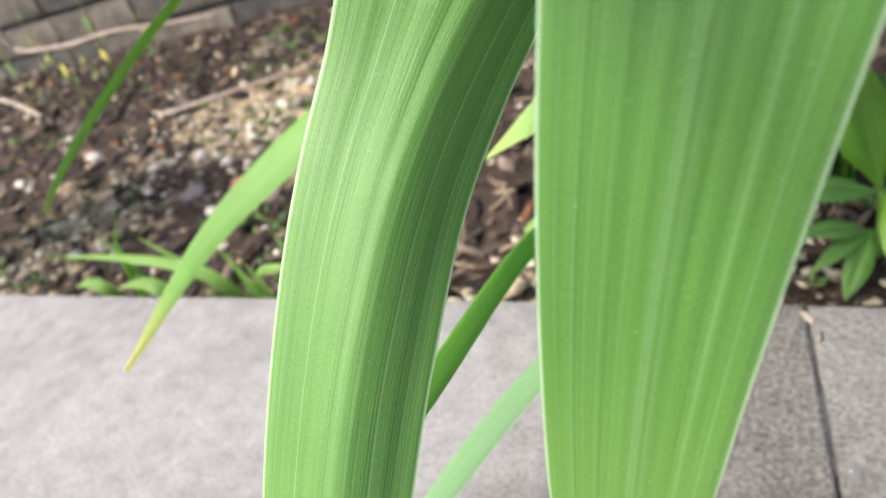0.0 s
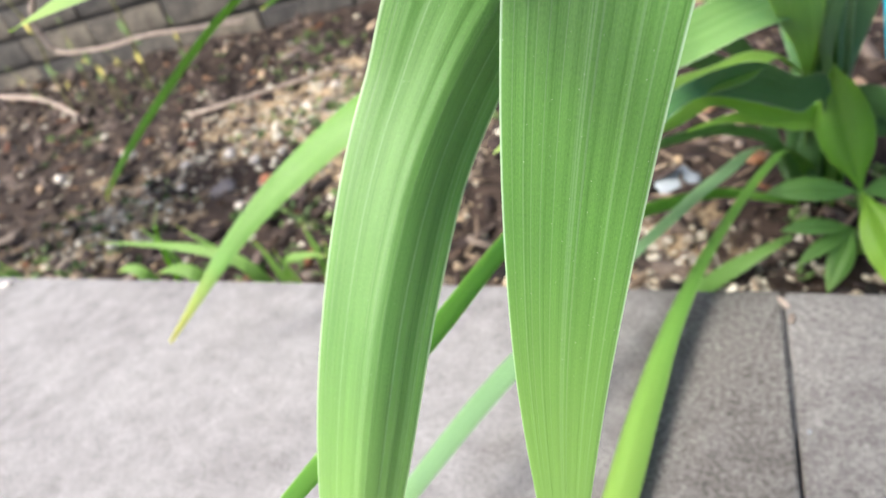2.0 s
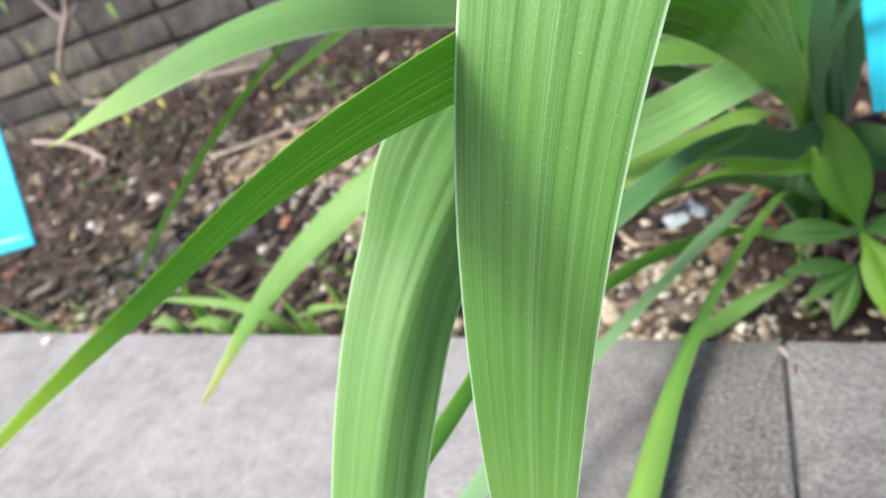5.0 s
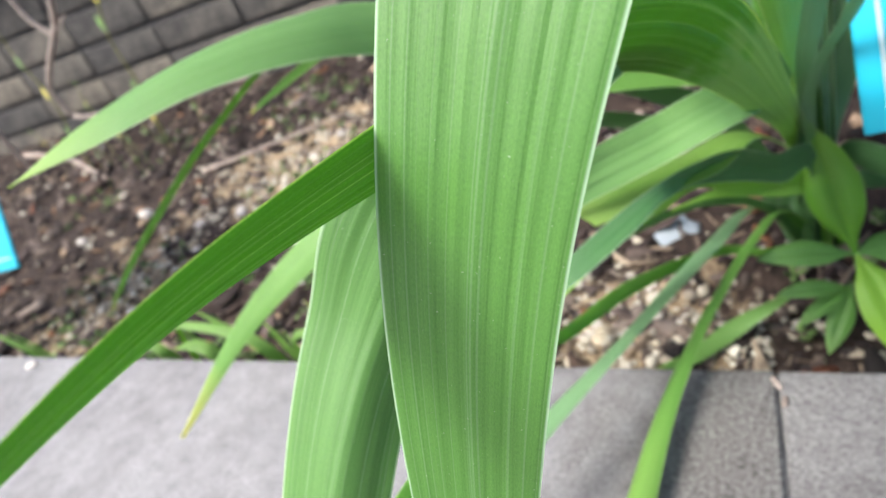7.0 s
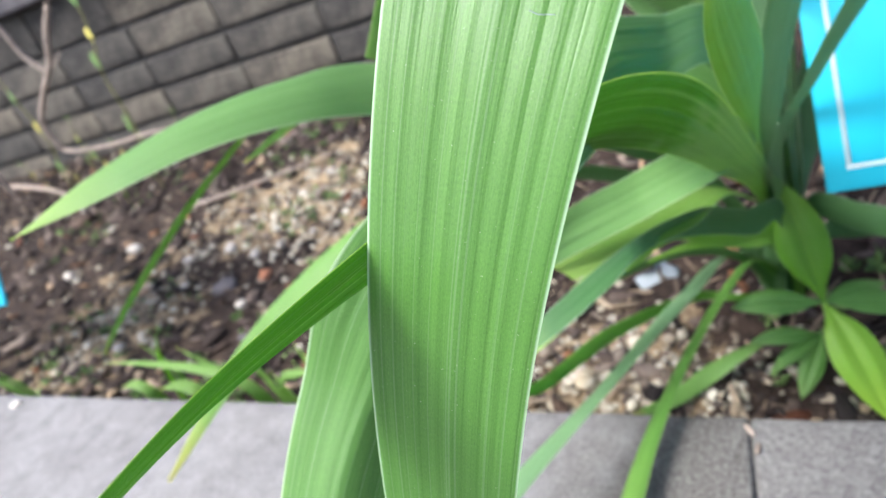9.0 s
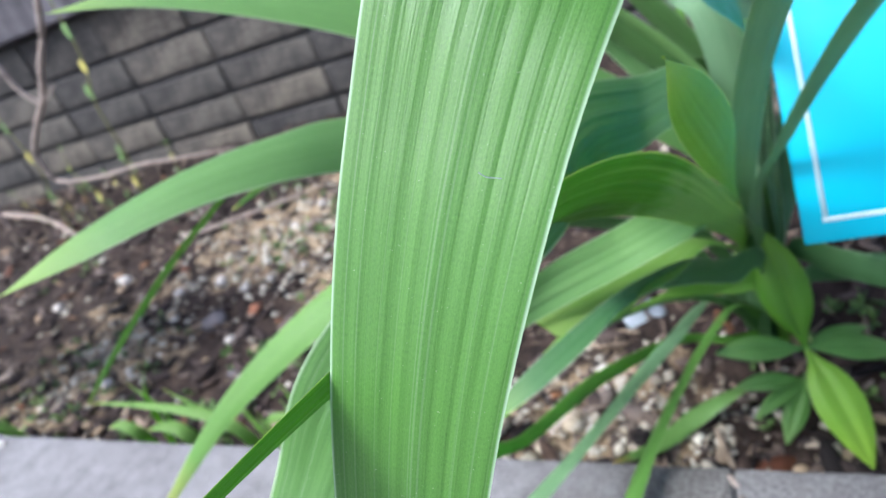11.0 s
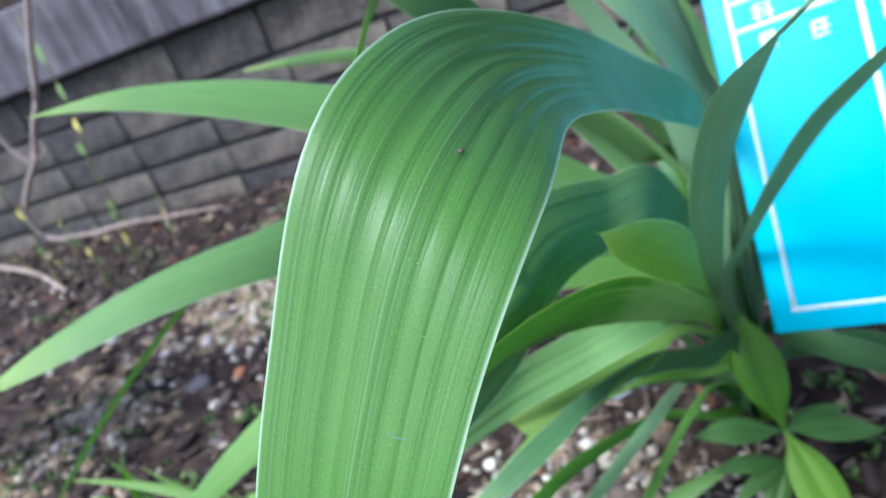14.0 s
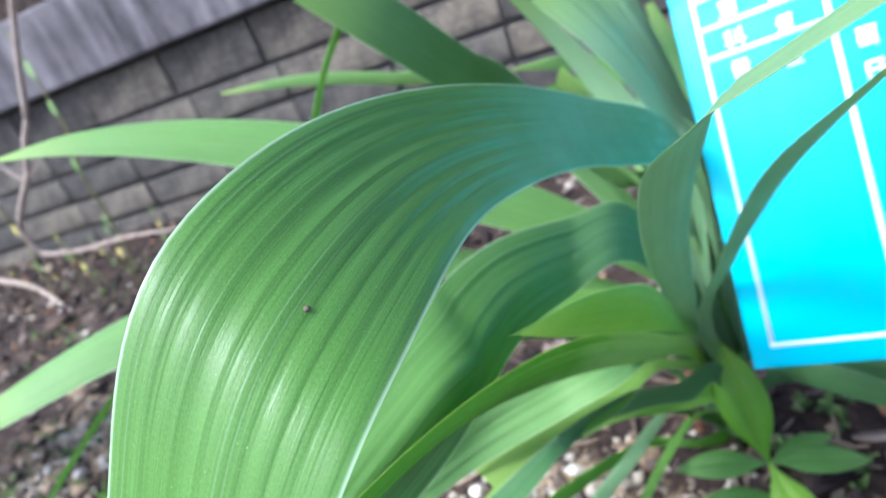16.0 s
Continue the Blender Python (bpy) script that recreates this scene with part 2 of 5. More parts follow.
def soil_material(sandy):
    """Dark crumbly mulch soil with ragged sandy patches, given as (x, y, reach)."""
    m = speckled("mulch_soil", [(0.34, (0.0060, 0.0034, 0.0026)), (0.47, (0.0189, 0.0120, 0.0086)), (0.57, (0.0447, 0.0292, 0.0206)), (0.65, (0.0963, 0.0697, 0.0473)), (0.75, (0.2219, 0.1703, 0.1075))], 34, 0.95, 0.012)
    tree = m.node_tree
    shader = tree.nodes["Principled BSDF"]
    earth = shader.inputs["Base Color"].links[0].from_socket
    place = node(tree, "ShaderNodeNewGeometry").outputs["Position"]
    ragged = maths(tree, 'MULTIPLY', maths(tree, 'SUBTRACT', noise_at(tree, place, 14.0, 5.0, 0.65), 0.5), 2.6)
    amount = 0.0
    for x, y, reach in sandy:
        gap = node(tree, "ShaderNodeVectorMath")
        gap.operation = 'DISTANCE'
        tree.links.new(place, gap.inputs[0])
        gap.inputs[1].default_value = (x, y, -0.085)
        near = maths(tree, 'SUBTRACT', 1.0, maths(tree, 'DIVIDE', gap.outputs["Value"], reach))
        amount = maths(tree, 'MAXIMUM', amount, maths(tree, 'ADD', near, ragged))
    cover = ramp(tree, amount, [(0.15, (0, 0, 0)), (0.45, (0.85, 0.85, 0.85))])
    sand = ramp(tree, noise_at(tree, place, 130.0, 5.0, 0.7), [(0.32, (0.07, 0.048, 0.030)), (0.46, (0.25, 0.180, 0.105)), (0.58, (0.42, 0.325, 0.200)), (0.72, (0.60, 0.50, 0.36))])
    tree.links.new(mix(tree, cover, earth, sand), shader.inputs["Base Color"])
    return m


SOIL = soil_material([(-0.84, 0.62, 0.25), (-1.05, 0.27, 0.21), (-0.55, 0.45, 0.18), (-1.05, 0.16, 0.16), (-0.12, 0.12, 0.12)])
PEBBLE = speckled("pebbles", [(0.20, (0.043, 0.033, 0.028)), (0.40, (0.120, 0.090, 0.069)), (0.46, (0.272, 0.232, 0.172)), (0.60, (0.430, 0.390, 0.300)), (0.78, (0.590, 0.555, 0.455))], 40, 0.8, 0.002, 0.65)
BARK = speckled("bark_chips", [(0.25, (0.0077, 0.0052, 0.0043)), (0.42, (0.0241, 0.0155, 0.0129)), (0.56, (0.0516, 0.0361, 0.0310)), (0.70, (0.1075, 0.0800, 0.0654)), (0.80, (0.2365, 0.1926, 0.1557)), (0.92, (0.1479, 0.0851, 0.0559))], 30, 0.85, 0.003, 0.6)
LOOSE_PEBBLE = speckled("loose_pebble", [(0.30, (0.103, 0.077, 0.060)), (0.45, (0.249, 0.189, 0.133)), (0.60, (0.378, 0.310, 0.224)), (0.75, (0.516, 0.447, 0.353))], 30, 0.8, 0.002, 0.0, 0.6, 0.5)
LOOSE_BARK = speckled("loose_bark", [(0.30, (0.015, 0.010, 0.009)), (0.45, (0.045, 0.029, 0.023)), (0.60, (0.086, 0.060, 0.047)), (0.75, (0.172, 0.129, 0.099))], 14, 0.85, 0.003, 0.0, 0.6, 0.6)
LITTER = speckled("dry_litter", [(0.25, (0.052, 0.039, 0.030)), (0.45, (0.146, 0.107, 0.077)), (0.65, (0.284, 0.215, 0.146)), (0.85, (0.413, 0.335, 0.241))], 60, 0.85, 0.002, 0.6)
PALE_STONE = speckled("pale_stone", [(0.3, (0.38, 0.34, 0.29)), (0.5, (0.54, 0.50, 0.44)), (0.7, (0.66, 0.62, 0.56))], 40, 0.8, 0.002)
CREAM_STONE = speckled("cream_stone", [(0.3, (0.30, 0.25, 0.17)), (0.5, (0.50, 0.44, 0.33)), (0.7, (0.62, 0.57, 0.46))], 45, 0.8, 0.002, 0.0, 0.6, 0.25)
SLATE = speckled("slate_chip", [(0.3, (0.06, 0.055, 0.058)), (0.5, (0.115, 0.105, 0.108)), (0.7, (0.19, 0.175, 0.175))], 30, 0.75, 0.003)
BRICK = speckled("brick_chip", [(0.3, (0.20, 0.075, 0.040)), (0.5, (0.36, 0.155, 0.085)), (0.7, (0.46, 0.25, 0.15))], 50, 0.85, 0.003)
DRYLEAF = speckled("dry_leaf", [(0.25, (0.10, 0.035, 0.016)), (0.45, (0.21, 0.095, 0.042)), (0.62, (0.33, 0.22, 0.13)), (0.85, (0.46, 0.36, 0.25))], 60, 0.75, 0.002, 0.65)
STALK = speckled("weed_stalk", [(0.3, (0.10, 0.105, 0.035)), (0.5, (0.20, 0.20, 0.075)), (0.7, (0.30, 0.28, 0.13))], 60, 0.75, 0.002)
YELLOWED = speckled("yellowed_leaf", [(0.3, (0.26, 0.30, 0.05)), (0.5, (0.45, 0.40, 0.09)), (0.7, (0.58, 0.50, 0.14))], 60, 0.6, 0.001)
WEED = speckled("weed_green", [(0.25, (0.05, 0.09, 0.025)), (0.5, (0.10, 0.18, 0.045)), (0.8, (0.19, 0.29, 0.08))], 60, 0.6, 0.001, 0.6)
TWIG = speckled("dry_twig", [(0.3, (0.16, 0.12, 0.095)), (0.5, (0.32, 0.26, 0.215)), (0.7, (0.46, 0.39, 0.335))], 60, 0.85, 0.002)
BLOCK = speckled("wall_block", [(0.34, (0.026, 0.025, 0.024)), (0.46, (0.076, 0.071, 0.066)), (0.56, (0.145, 0.132, 0.113)), (0.70, (0.23, 0.21, 0.18))], 9, 0.9, 0.003, 0.0, 0.6, 0.45)


def coping_material():
    """Cement render with rain streaks running down from its top edge."""
    m, tree, nodes, shader = material("streaked_coping", 0.9)
    place = node(tree, "ShaderNodeTexCoord").outputs["Object"]
    streak = noise_at(tree, scaled(tree, place, 16, 16, 2.2), 1.0, 5.0, 0.65)
    cloud = noise_at(tree, place, 7.0, 4.0)
    grain = noise_at(tree, place, 160.0, 3.0)
    value = maths(tree, 'ADD', maths(tree, 'MULTIPLY', streak, 0.6), maths(tree, 'ADD', maths(tree, 'MULTIPLY', cloud, 0.25), maths(tree, 'MULTIPLY', grain, 0.15)))
    tree.links.new(ramp(tree, value, [(0.38, (0.030, 0.028, 0.030)), (0.46, (0.080, 0.074, 0.080)), (0.54, (0.140, 0.130, 0.138)), (0.64, (0.24, 0.225, 0.228))]), shader.inputs["Base Color"])
    bump(tree, shader, value, 0.5, 0.004)
    return m


COPING = coping_material()
MORTAR = speckled("mortar", [(0.35, (0.055, 0.052, 0.050)), (0.65, (0.135, 0.130, 0.125))], 14, 0.95, 0.003)
CHALK = speckled("white_shard", [(0.3, (0.20, 0.235, 0.255)), (0.7, (0.31, 0.345, 0.37))], 20, 0.5, 0.001)


def plain(name, colour, rough=0.4, metal=0.0, shine=0.5):
    m, tree, nodes, shader = material(name, rough)
    shader.inputs["Specular IOR Level"].default_value = shine
    place = node(tree, "ShaderNodeTexCoord").outputs["Object"]
    tone = ramp(tree, noise_at(tree, place, 18.0, 4.0), [(0.3, tuple(v * 0.93 for v in colour)), (0.7, colour)])
    tree.links.new(tone, shader.inputs["Base Color"])
    shader.inputs["Metallic"].default_value = metal
    gloss = ramp(tree, noise_at(tree, place, 60.0, 3.0), [(0.3, (rough - 0.05,) * 3), (0.7, (rough + 0.08,) * 3)])
    tree.links.new(gloss, shader.inputs["Roughness"])
    return m


CYAN = plain("cyan_sign_sheet", (0.008, 0.37, 0.50), 0.50, 0.0, 0.4)
WHITE = plain("white_print", (0.66, 0.80, 0.82), 0.4)
CRUMB = plain("dark_crumb", (0.09, 0.065, 0.045), 0.8)
STEEL = plain("galvanised_stake", (0.45, 0.46, 0.46), 0.35, 0.9)


# ---- mesh helpers ----
def part(name, bm, mat, parent=None, label=""):
    me = bpy.data.meshes.new(name)
    bm.to_mesh(me)
    bm.free()
    me.materials.append(mat)
    for p in me.polygons:
        p.use_smooth = True
    ob = new(name, me)
    ob.parent = parent
    return tagged(ob, label)


def thing(name, place, label, category, group="", kind=""):
    ob = new(name)
    ob.location = place
    bpy.context.view_layer.update()
    return tagged(ob, label, category, group, kind)


def under(ob, parent):
    """Keeps the mesh of ob where it was built in world space, as a part of parent."""
    ob.parent = parent
    ob.matrix_parent_inverse = Matrix.Translation(parent.location).inverted()
    return ob


def box(size, at=(0, 0, 0), bevel=0.0, segments=2):
    bm = bmesh.new()
    bmesh.ops.create_cube(bm, size=1)
    bmesh.ops.scale(bm, vec=size, verts=bm.verts)
    if bevel:
        bmesh.ops.bevel(bm, geom=bm.edges[:], offset=bevel, segments=segments, affect='EDGES', profile=0.6)
    bmesh.ops.translate(bm, vec=at, verts=bm.verts)
    return bm


def spline(points, steps):
    """Catmull-Rom curve through points, with steps samples to each span."""
    P = [np.array(p, float) for p in points]
    P = [2 * P[0] - P[1]] + P + [2 * P[-1] - P[-2]]
    out = []
    for i in range(len(P) - 3):
        a, b, c, d = P[i:i + 4]
        for u in np.arange(steps) / steps:
            out.append(0.5 * (2 * b + (c - a) * u + (2 * a - 5 * b + 4 * c - d) * u * u + (3 * b - a - 3 * c + d) * u ** 3))
    out.append(P[-2])
    return np.array(out)


def blade(parent, rows, mat, bow=0.0, pleat=0.0, label="", steps=12, cells=30, thick=0.0007, seed=0, name="leaf", profile=None, fine=0.0, bend=None, opens=None):
    """A strap leaf through rows of (centre x, y, z, half width vector x, y, z), with pleats, a thickness and thin edges."""
    rng = np.random.default_rng(seed + 11)
    rows = np.array(rows, float)
    one, two = spline(rows[:, :3] - rows[:, 3:], steps), spline(rows[:, :3] + rows[:, 3:], steps)
    n = len(one)
    tangent = np.gradient((one + two) / 2, axis=0)
    tangent /= np.linalg.norm(tangent, axis=1, keepdims=True)
    normal = np.cross(tangent, two - one)
    normal /= np.maximum(np.linalg.norm(normal, axis=1, keepdims=True), 1e-9)
    run = np.r_[0, np.cumsum(np.linalg.norm(np.diff((one + two) / 2, axis=0), axis=1))]
    width = np.linalg.norm(two - one, axis=1)
    u = np.linspace(0, 1, cells + 1)
    folds = sum(a * np.cos(2 * np.pi * (f * u + o)) for f, a, o in zip((2.2, 4.3, 7.7, 11.3), (0.40, 0.32, 0.24, 0.16), rng.random(4)))
    if fine:
        folds = folds + fine / pleat * sum(a * np.cos(2 * np.pi * (f * u + o + 0.3 * np.sin(7 * u))) for f, a, o in zip((12.7, 18.9, 26.3), (0.5, 0.45, 0.35), rng.random(3)))
    arch = 1 - (2 * u - 1) ** 2
    if profile:
        shape = spline([(a, h, 0) for a, h in profile], 8)
        arch = np.interp(u, shape[:, 0], shape[:, 1])
    bm = bmesh.new()
    across, ratio = bm.loops.layers.uv.new("across"), bm.loops.layers.uv.new("ratio")
    faces = []
    for sign in (1, -1):
        grid = []
        for i in range(n):
            body = (1 - (2 * u - 1) ** 8) * thick * 0.5 * sign
            swell = 1 + (bend[1] * math.exp(-((run[i] - bend[0]) / 0.13) ** 2) if bend else 0.0)
            ripple = swell * pleat * folds * (1 - (2 * u - 1) ** 4) * (0.75 + 0.25 * math.sin(run[i] * 30))
            spread = min(1.0, max(0.0, (run[i] / run[-1] - opens[0]) / (opens[1] - opens[0]))) if opens else 1.0
            lift = (spread * bow * arch + ripple) * width[i] + body * min(1.0, width[i] / 0.004)
            grid.append([bm.verts.new(one[i] + (two[i] - one[i]) * a + normal[i] * h) for a, h in zip(u, lift)])
        for i in range(n - 1):
            for j in range(cells):
                quad = [grid[i][j], grid[i][j + 1], grid[i + 1][j + 1], grid[i + 1][j]]
                faces.append((bm.faces.new(quad if sign > 0 else quad[::-1]), i, j, sign))
    offset = rng.random() * 3
    for f, i, j, sign in faces:
        corners = [(i, j), (i, j + 1), (i + 1, j + 1), (i + 1, j)]
        for loop, (a, b) in zip(f.loops, corners if sign > 0 else corners[::-1]):
            loop[across].uv = ((u[b] - 0.5) * max(width.max(), 0.004) + offset, run[a])
            loop[ratio].uv = (u[b], run[a] / run[-1])
    ob = part(name, bm, mat, None, label)
    return under(ob, parent) if parent else ob


def tube(points, radii, mat, parent=None, name="branch", steps=6, sides=8, label=""):
    line = spline(points, steps)
    r = np.interp(np.linspace(0, 1, len(line)), np.linspace(0, 1, len(radii)), radii)
    bm = bmesh.new()
    rings = []
    for i, p in enumerate(line):
        way = Vector(line[min(i + 1, len(line) - 1)] - line[max(i - 1, 0)]).normalized()
        a = way.orthogonal().normalized()
        b = way.cross(a)
        wobble = 1 + 0.18 * noise.noise(Vector(p) * 60)
        rings.append([bm.verts.new(Vector(p) + (a * math.cos(q) + b * math.sin(q)) * r[i] * wobble) for q in np.arange(sides) * 2 * math.pi / sides])
    for s, t in zip(rings, rings[1:]):
        for k in range(sides):
            bm.faces.new((s[k], s[(k + 1) % sides], t[(k + 1) % sides], t[k]))
    bm.faces.new(rings[0][::-1])
    bm.faces.new(rings[-1])
    bmesh.ops.recalc_face_normals(bm, faces=bm.faces)
    ob = part(name, bm, mat, None, label)
    return under(ob, parent) if parent else ob


# ---- ground, bed and kerb ----
def soil_height(x, y):
    p = Vector((x, y, 0))
    return (-0.098 + 0.022 * min(1.0, max(0.0, y) / 0.7) + 0.016 * noise.noise(p * 5) + 0.009 * noise.noise(p * 16 + Vector((3, 1, 7)))
            + 0.005 * noise.noise(p * 48))


def sheet(name, xs, ys, height, mat):
    verts = [(x, y, height(x, y)) for y in ys for x in xs]
    w = len(xs)
    quads = [(j * w + i, j * w + i + 1, (j + 1) * w + i + 1, (j + 1) * w + i) for j in range(len(ys) - 1) for i in range(w - 1)]
    me = bpy.data.meshes.new(name)
    me.from_pydata(verts, [], quads)
    me.materials.append(mat)
    for p in me.polygons:
        p.use_smooth = True
    return new(name, me)


ground = sheet("ground", [-400, -20, -5, 5, 20, 400], [-400, -20, -5, 5, 20, 400], lambda x, y: -0.16, PAVING)
tagged(ground, "grey concrete paving around the planting bed", "ground", kind="structure")
bed = sheet("planting_bed", np.arange(-3.6, 1.61, 0.0125), np.arange(-0.004, 1.75, 0.0125), soil_height, SOIL)
tagged(bed, "dark brown mulched soil of the planting bed", "soil", kind="structure")

kerb = thing("kerb", (0, 0, 0), "weathered grey concrete kerb beside the bed", "kerb", kind="structure")
bm = box((0.9984, 0.32, 0.15), (0, 0, 0), 0.0035, 3)
bmesh.ops.subdivide_edges(bm, edges=[e for e in bm.edges if e.calc_length() > 0.2], cuts=24, use_grid_fill=True)
for v in bm.verts:
    v.co += Vector((0, 0.0016 * noise.noise(v.co * 40), 0.0012 * noise.noise(v.co * 25)))
block = under(part("kerb_block", bm, KERB), kerb)
block.location = (-0.5, -0.16, -0.075)
for k in (-3, -2, -1, 1, 2):
    more = block.copy()
    scene.collection.objects.link(more)
    more.location = (-0.5 + k, -0.16 + 0.001 * k, -0.075 - 0.0015 * (k % 2))


fill = box((0.0030, 0.115, 0.02), (0, 0, 0))
bmesh.ops.subdivide_edges(fill, edges=[e for e in fill.edges if e.calc_length() > 0.1], cuts=40)
for v in fill.verts:
    v.co.z += 0.0015 * noise.noise(v.co * 130) - 0.012 * max(0.0, -v.co.y - 0.03)
fill = under(part("joint_fill", fill, MORTAR, None, "grey dirt packed in the joint"), kerb)
fill.location = (-0.0002, -0.060, -0.0128)


# ---- stones and bark on the bed ----
def scatter(name, count, spread, shape, mat, label, category, seed):
    """One joined mesh of many loose pieces; spread gives a place and a size, shape the vertices and faces of a piece."""
    rng = np.random.default_rng(seed)
    verts, quads, base = [], [], 0
    for _ in range(count):
        x, y, size = spread(rng)
        v, f = shape(rng, size)
        turn = Euler(rng.normal(0, 0.35, 2).tolist() + [rng.random() * 6.28]).to_matrix()
        v = v @ np.array(turn).T + np.array((x, y, soil_height(x, y) + size * 0.12))
        verts.append(v)
        quads += [tuple(i + base for i in face) for face in f]
        base += len(v)
    me = bpy.data.meshes.new(name)
    me.from_pydata(np.concatenate(verts).tolist(), [], quads)
    me.materials.append(mat)
    for p in me.polygons:
        p.use_smooth = True
    return tagged(new(name, me), label, category, kind="stuff")


ico = bmesh.new()
bmesh.ops.create_icosphere(ico, subdivisions=2, radius=0.5)
ICO_V, ICO_F = np.array([v.co[:] for v in ico.verts]), [tuple(v.index for v in f.verts) for f in ico.faces]
ico.free()


def pebble_shape(rng, size):
    lumps = rng.normal(0, 1, (4, 3))
    v = ICO_V * (1 + 0.26 * np.sin(ICO_V @ lumps.T * 3.4).sum(1, keepdims=True) / 2)
    return v * size * np.array((1.0, rng.uniform(0.5, 0.95), rng.uniform(0.35, 0.7))), ICO_F


def chip_shape(rng, size):
    s = np.array((size, size * rng.uniform(0.25, 0.6), size * rng.uniform(0.06, 0.16)))
    rows = []
    for k in range(5):
        a = k / 4 - 0.5
        w = (1 - (2 * a) ** 4 * 0.7) * rng.uniform(0.8, 1.1) * 0.5
        bend = rng.normal(0, 0.05) + a * a * 1.2
        for dy, dz in ((-w, -0.5), (w, -0.5), (w, 0.5), (-w, 0.5)):
            rows.append((a, dy, dz + bend))
    f = [(4 * k + i, 4 * k + (i + 1) % 4, 4 * k + 4 + (i + 1) % 4, 4 * k + 4 + i) for k in range(4) for i in range(4)]
    return np.array(rows) * s, f + [(3, 2, 1, 0), (16, 17, 18, 19)]


def straw_shape(rng, size):
    v, f = chip_shape(rng, size)
    return v * np.array((1.0, 0.22, 0.7)), f


def sprig_shape(rng, size):
    """A few upright leaflets round one root."""
    rows, f = [], []
    for k in range(5):
        a, lean = rng.random() * 6.28, rng.uniform(0.3, 1.0)
        out, side = np.array((math.cos(a), math.sin(a), 0)), np.array((-math.sin(a), math.cos(a), 0))
        for run, w in ((0.0, 0.05), (0.5, 0.20), (0.85, 0.13), (1.0, 0.0)):
            c = out * lean * run + np.array((0, 0, 1.0 - 0.4 * lean)) * (run - 0.25 * run * run)
            rows += [c - side * w, c + side * w, c + np.array((0, 0, 0.03))]
        n = 12 * k
        for s in range(3):
            p, q = n + 3 * s, n + 3 * s + 3
            f += [(p, q, q + 2, p + 2), (p + 2, q + 2, q + 1, p + 1), (p, p + 1, q + 1, q)]
    return np.array(rows) * size, f


def weed_place(rng):
    x, y, r = WEEDS[rng.integers(len(WEEDS))]
    return x + rng.normal(0, r), abs(y + rng.normal(0, r) - 0.012) + 0.012


WEEDS = [(-0.75, 0.60, 0.10), (-1.05, 0.20, 0.09), (-0.62, 0.10, 0.10), (-1.50, 0.80, 0.14), (-0.95, 0.95, 0.12), (-0.55, 0.28, 0.10), (0.16, 0.22, 0.08), (-0.42, 0.06, 0.06)]


def bed_place(rng):
    return rng.uniform(-2.6, 0.6), rng.uniform(0.012, 1.25) ** 1.15


PATCHES = [(-0.84, 0.62, 0.26), (-1.04, 0.27, 0.13), (-0.10, 0.13, 0.11), (-0.55, 0.45, 0.22), (-1.05, 0.16, 0.10), (0.05, 0.10, 0.10)]


def mulch_place(rng):
    """Anywhere on the bed, but thinner over the sandy patches."""
    while True:
        x, y = bed_place(rng)
        if rng.random() < 0.5 or all(math.hypot(x - px, y - py) > reach for px, py, reach in PATCHES[:3]):
            return x, y


def patch_place(rng):
    x, y, r = PATCHES[rng.choice(len(PATCHES), p=(0.32, 0.17, 0.20, 0.18, 0.09, 0.04))]
    return x + rng.normal(0, r * 0.6), abs(y + rng.normal(0, r * 0.45) - 0.012) + 0.012


scatter("pebbles", 2700, lambda r: (*patch_place(r), r.uniform(0.005, 0.019) * r.uniform(0.45, 1.1)), pebble_shape, PEBBLE,
        "tan and cream pebbles scattered over the soil", "pebbles", 5)
scatter("small_stones", 1300, lambda r: (*bed_place(r), r.uniform(0.005, 0.022) * r.uniform(0.4, 1.0)), pebble_shape, PEBBLE,
        "small mixed stones lying on the mulch", "stones", 6)
scatter("bark_mulch", 4900, lambda r: (*mulch_place(r), 0.008 + 0.036 * r.random() ** 2.2), chip_shape, BARK,
        "dark brown bark chips covering the bed", "mulch", 7)
scatter("leaf_litter", 1500, lambda r: (*bed_place(r), r.uniform(0.010, 0.035)), straw_shape, LITTER,
        "dry straw and stalk bits among the bark", "litter", 8)
scatter("straw_litter", 420, lambda r: (r.uniform(-0.40, 0.26), 0.02 + 0.5 * r.random() ** 1.4, r.uniform(0.014, 0.046)), straw_shape, LITTER,
        "thin dry stalks lying round the iris base", "litter", 19)
scatter("bark_chunks", 130, lambda r: (*bed_place(r), r.uniform(0.030, 0.055)), chip_shape, BARK,
        "large flat bark pieces on the mulch", "mulch", 17)
scatter("dry_leaves", 260, lambda r: (*bed_place(r), r.uniform(0.018, 0.042)), chip_shape, DRYLEAF,
        "curled dry leaves, orange to tan, on the bed", "leaves", 18)
scatter("weed_sprigs", 420, lambda r: (*weed_place(r), r.uniform(0.008, 0.022)), sprig_shape, WEED,
        "tiny green weeds and moss sprouting between stones", "weeds", 9)


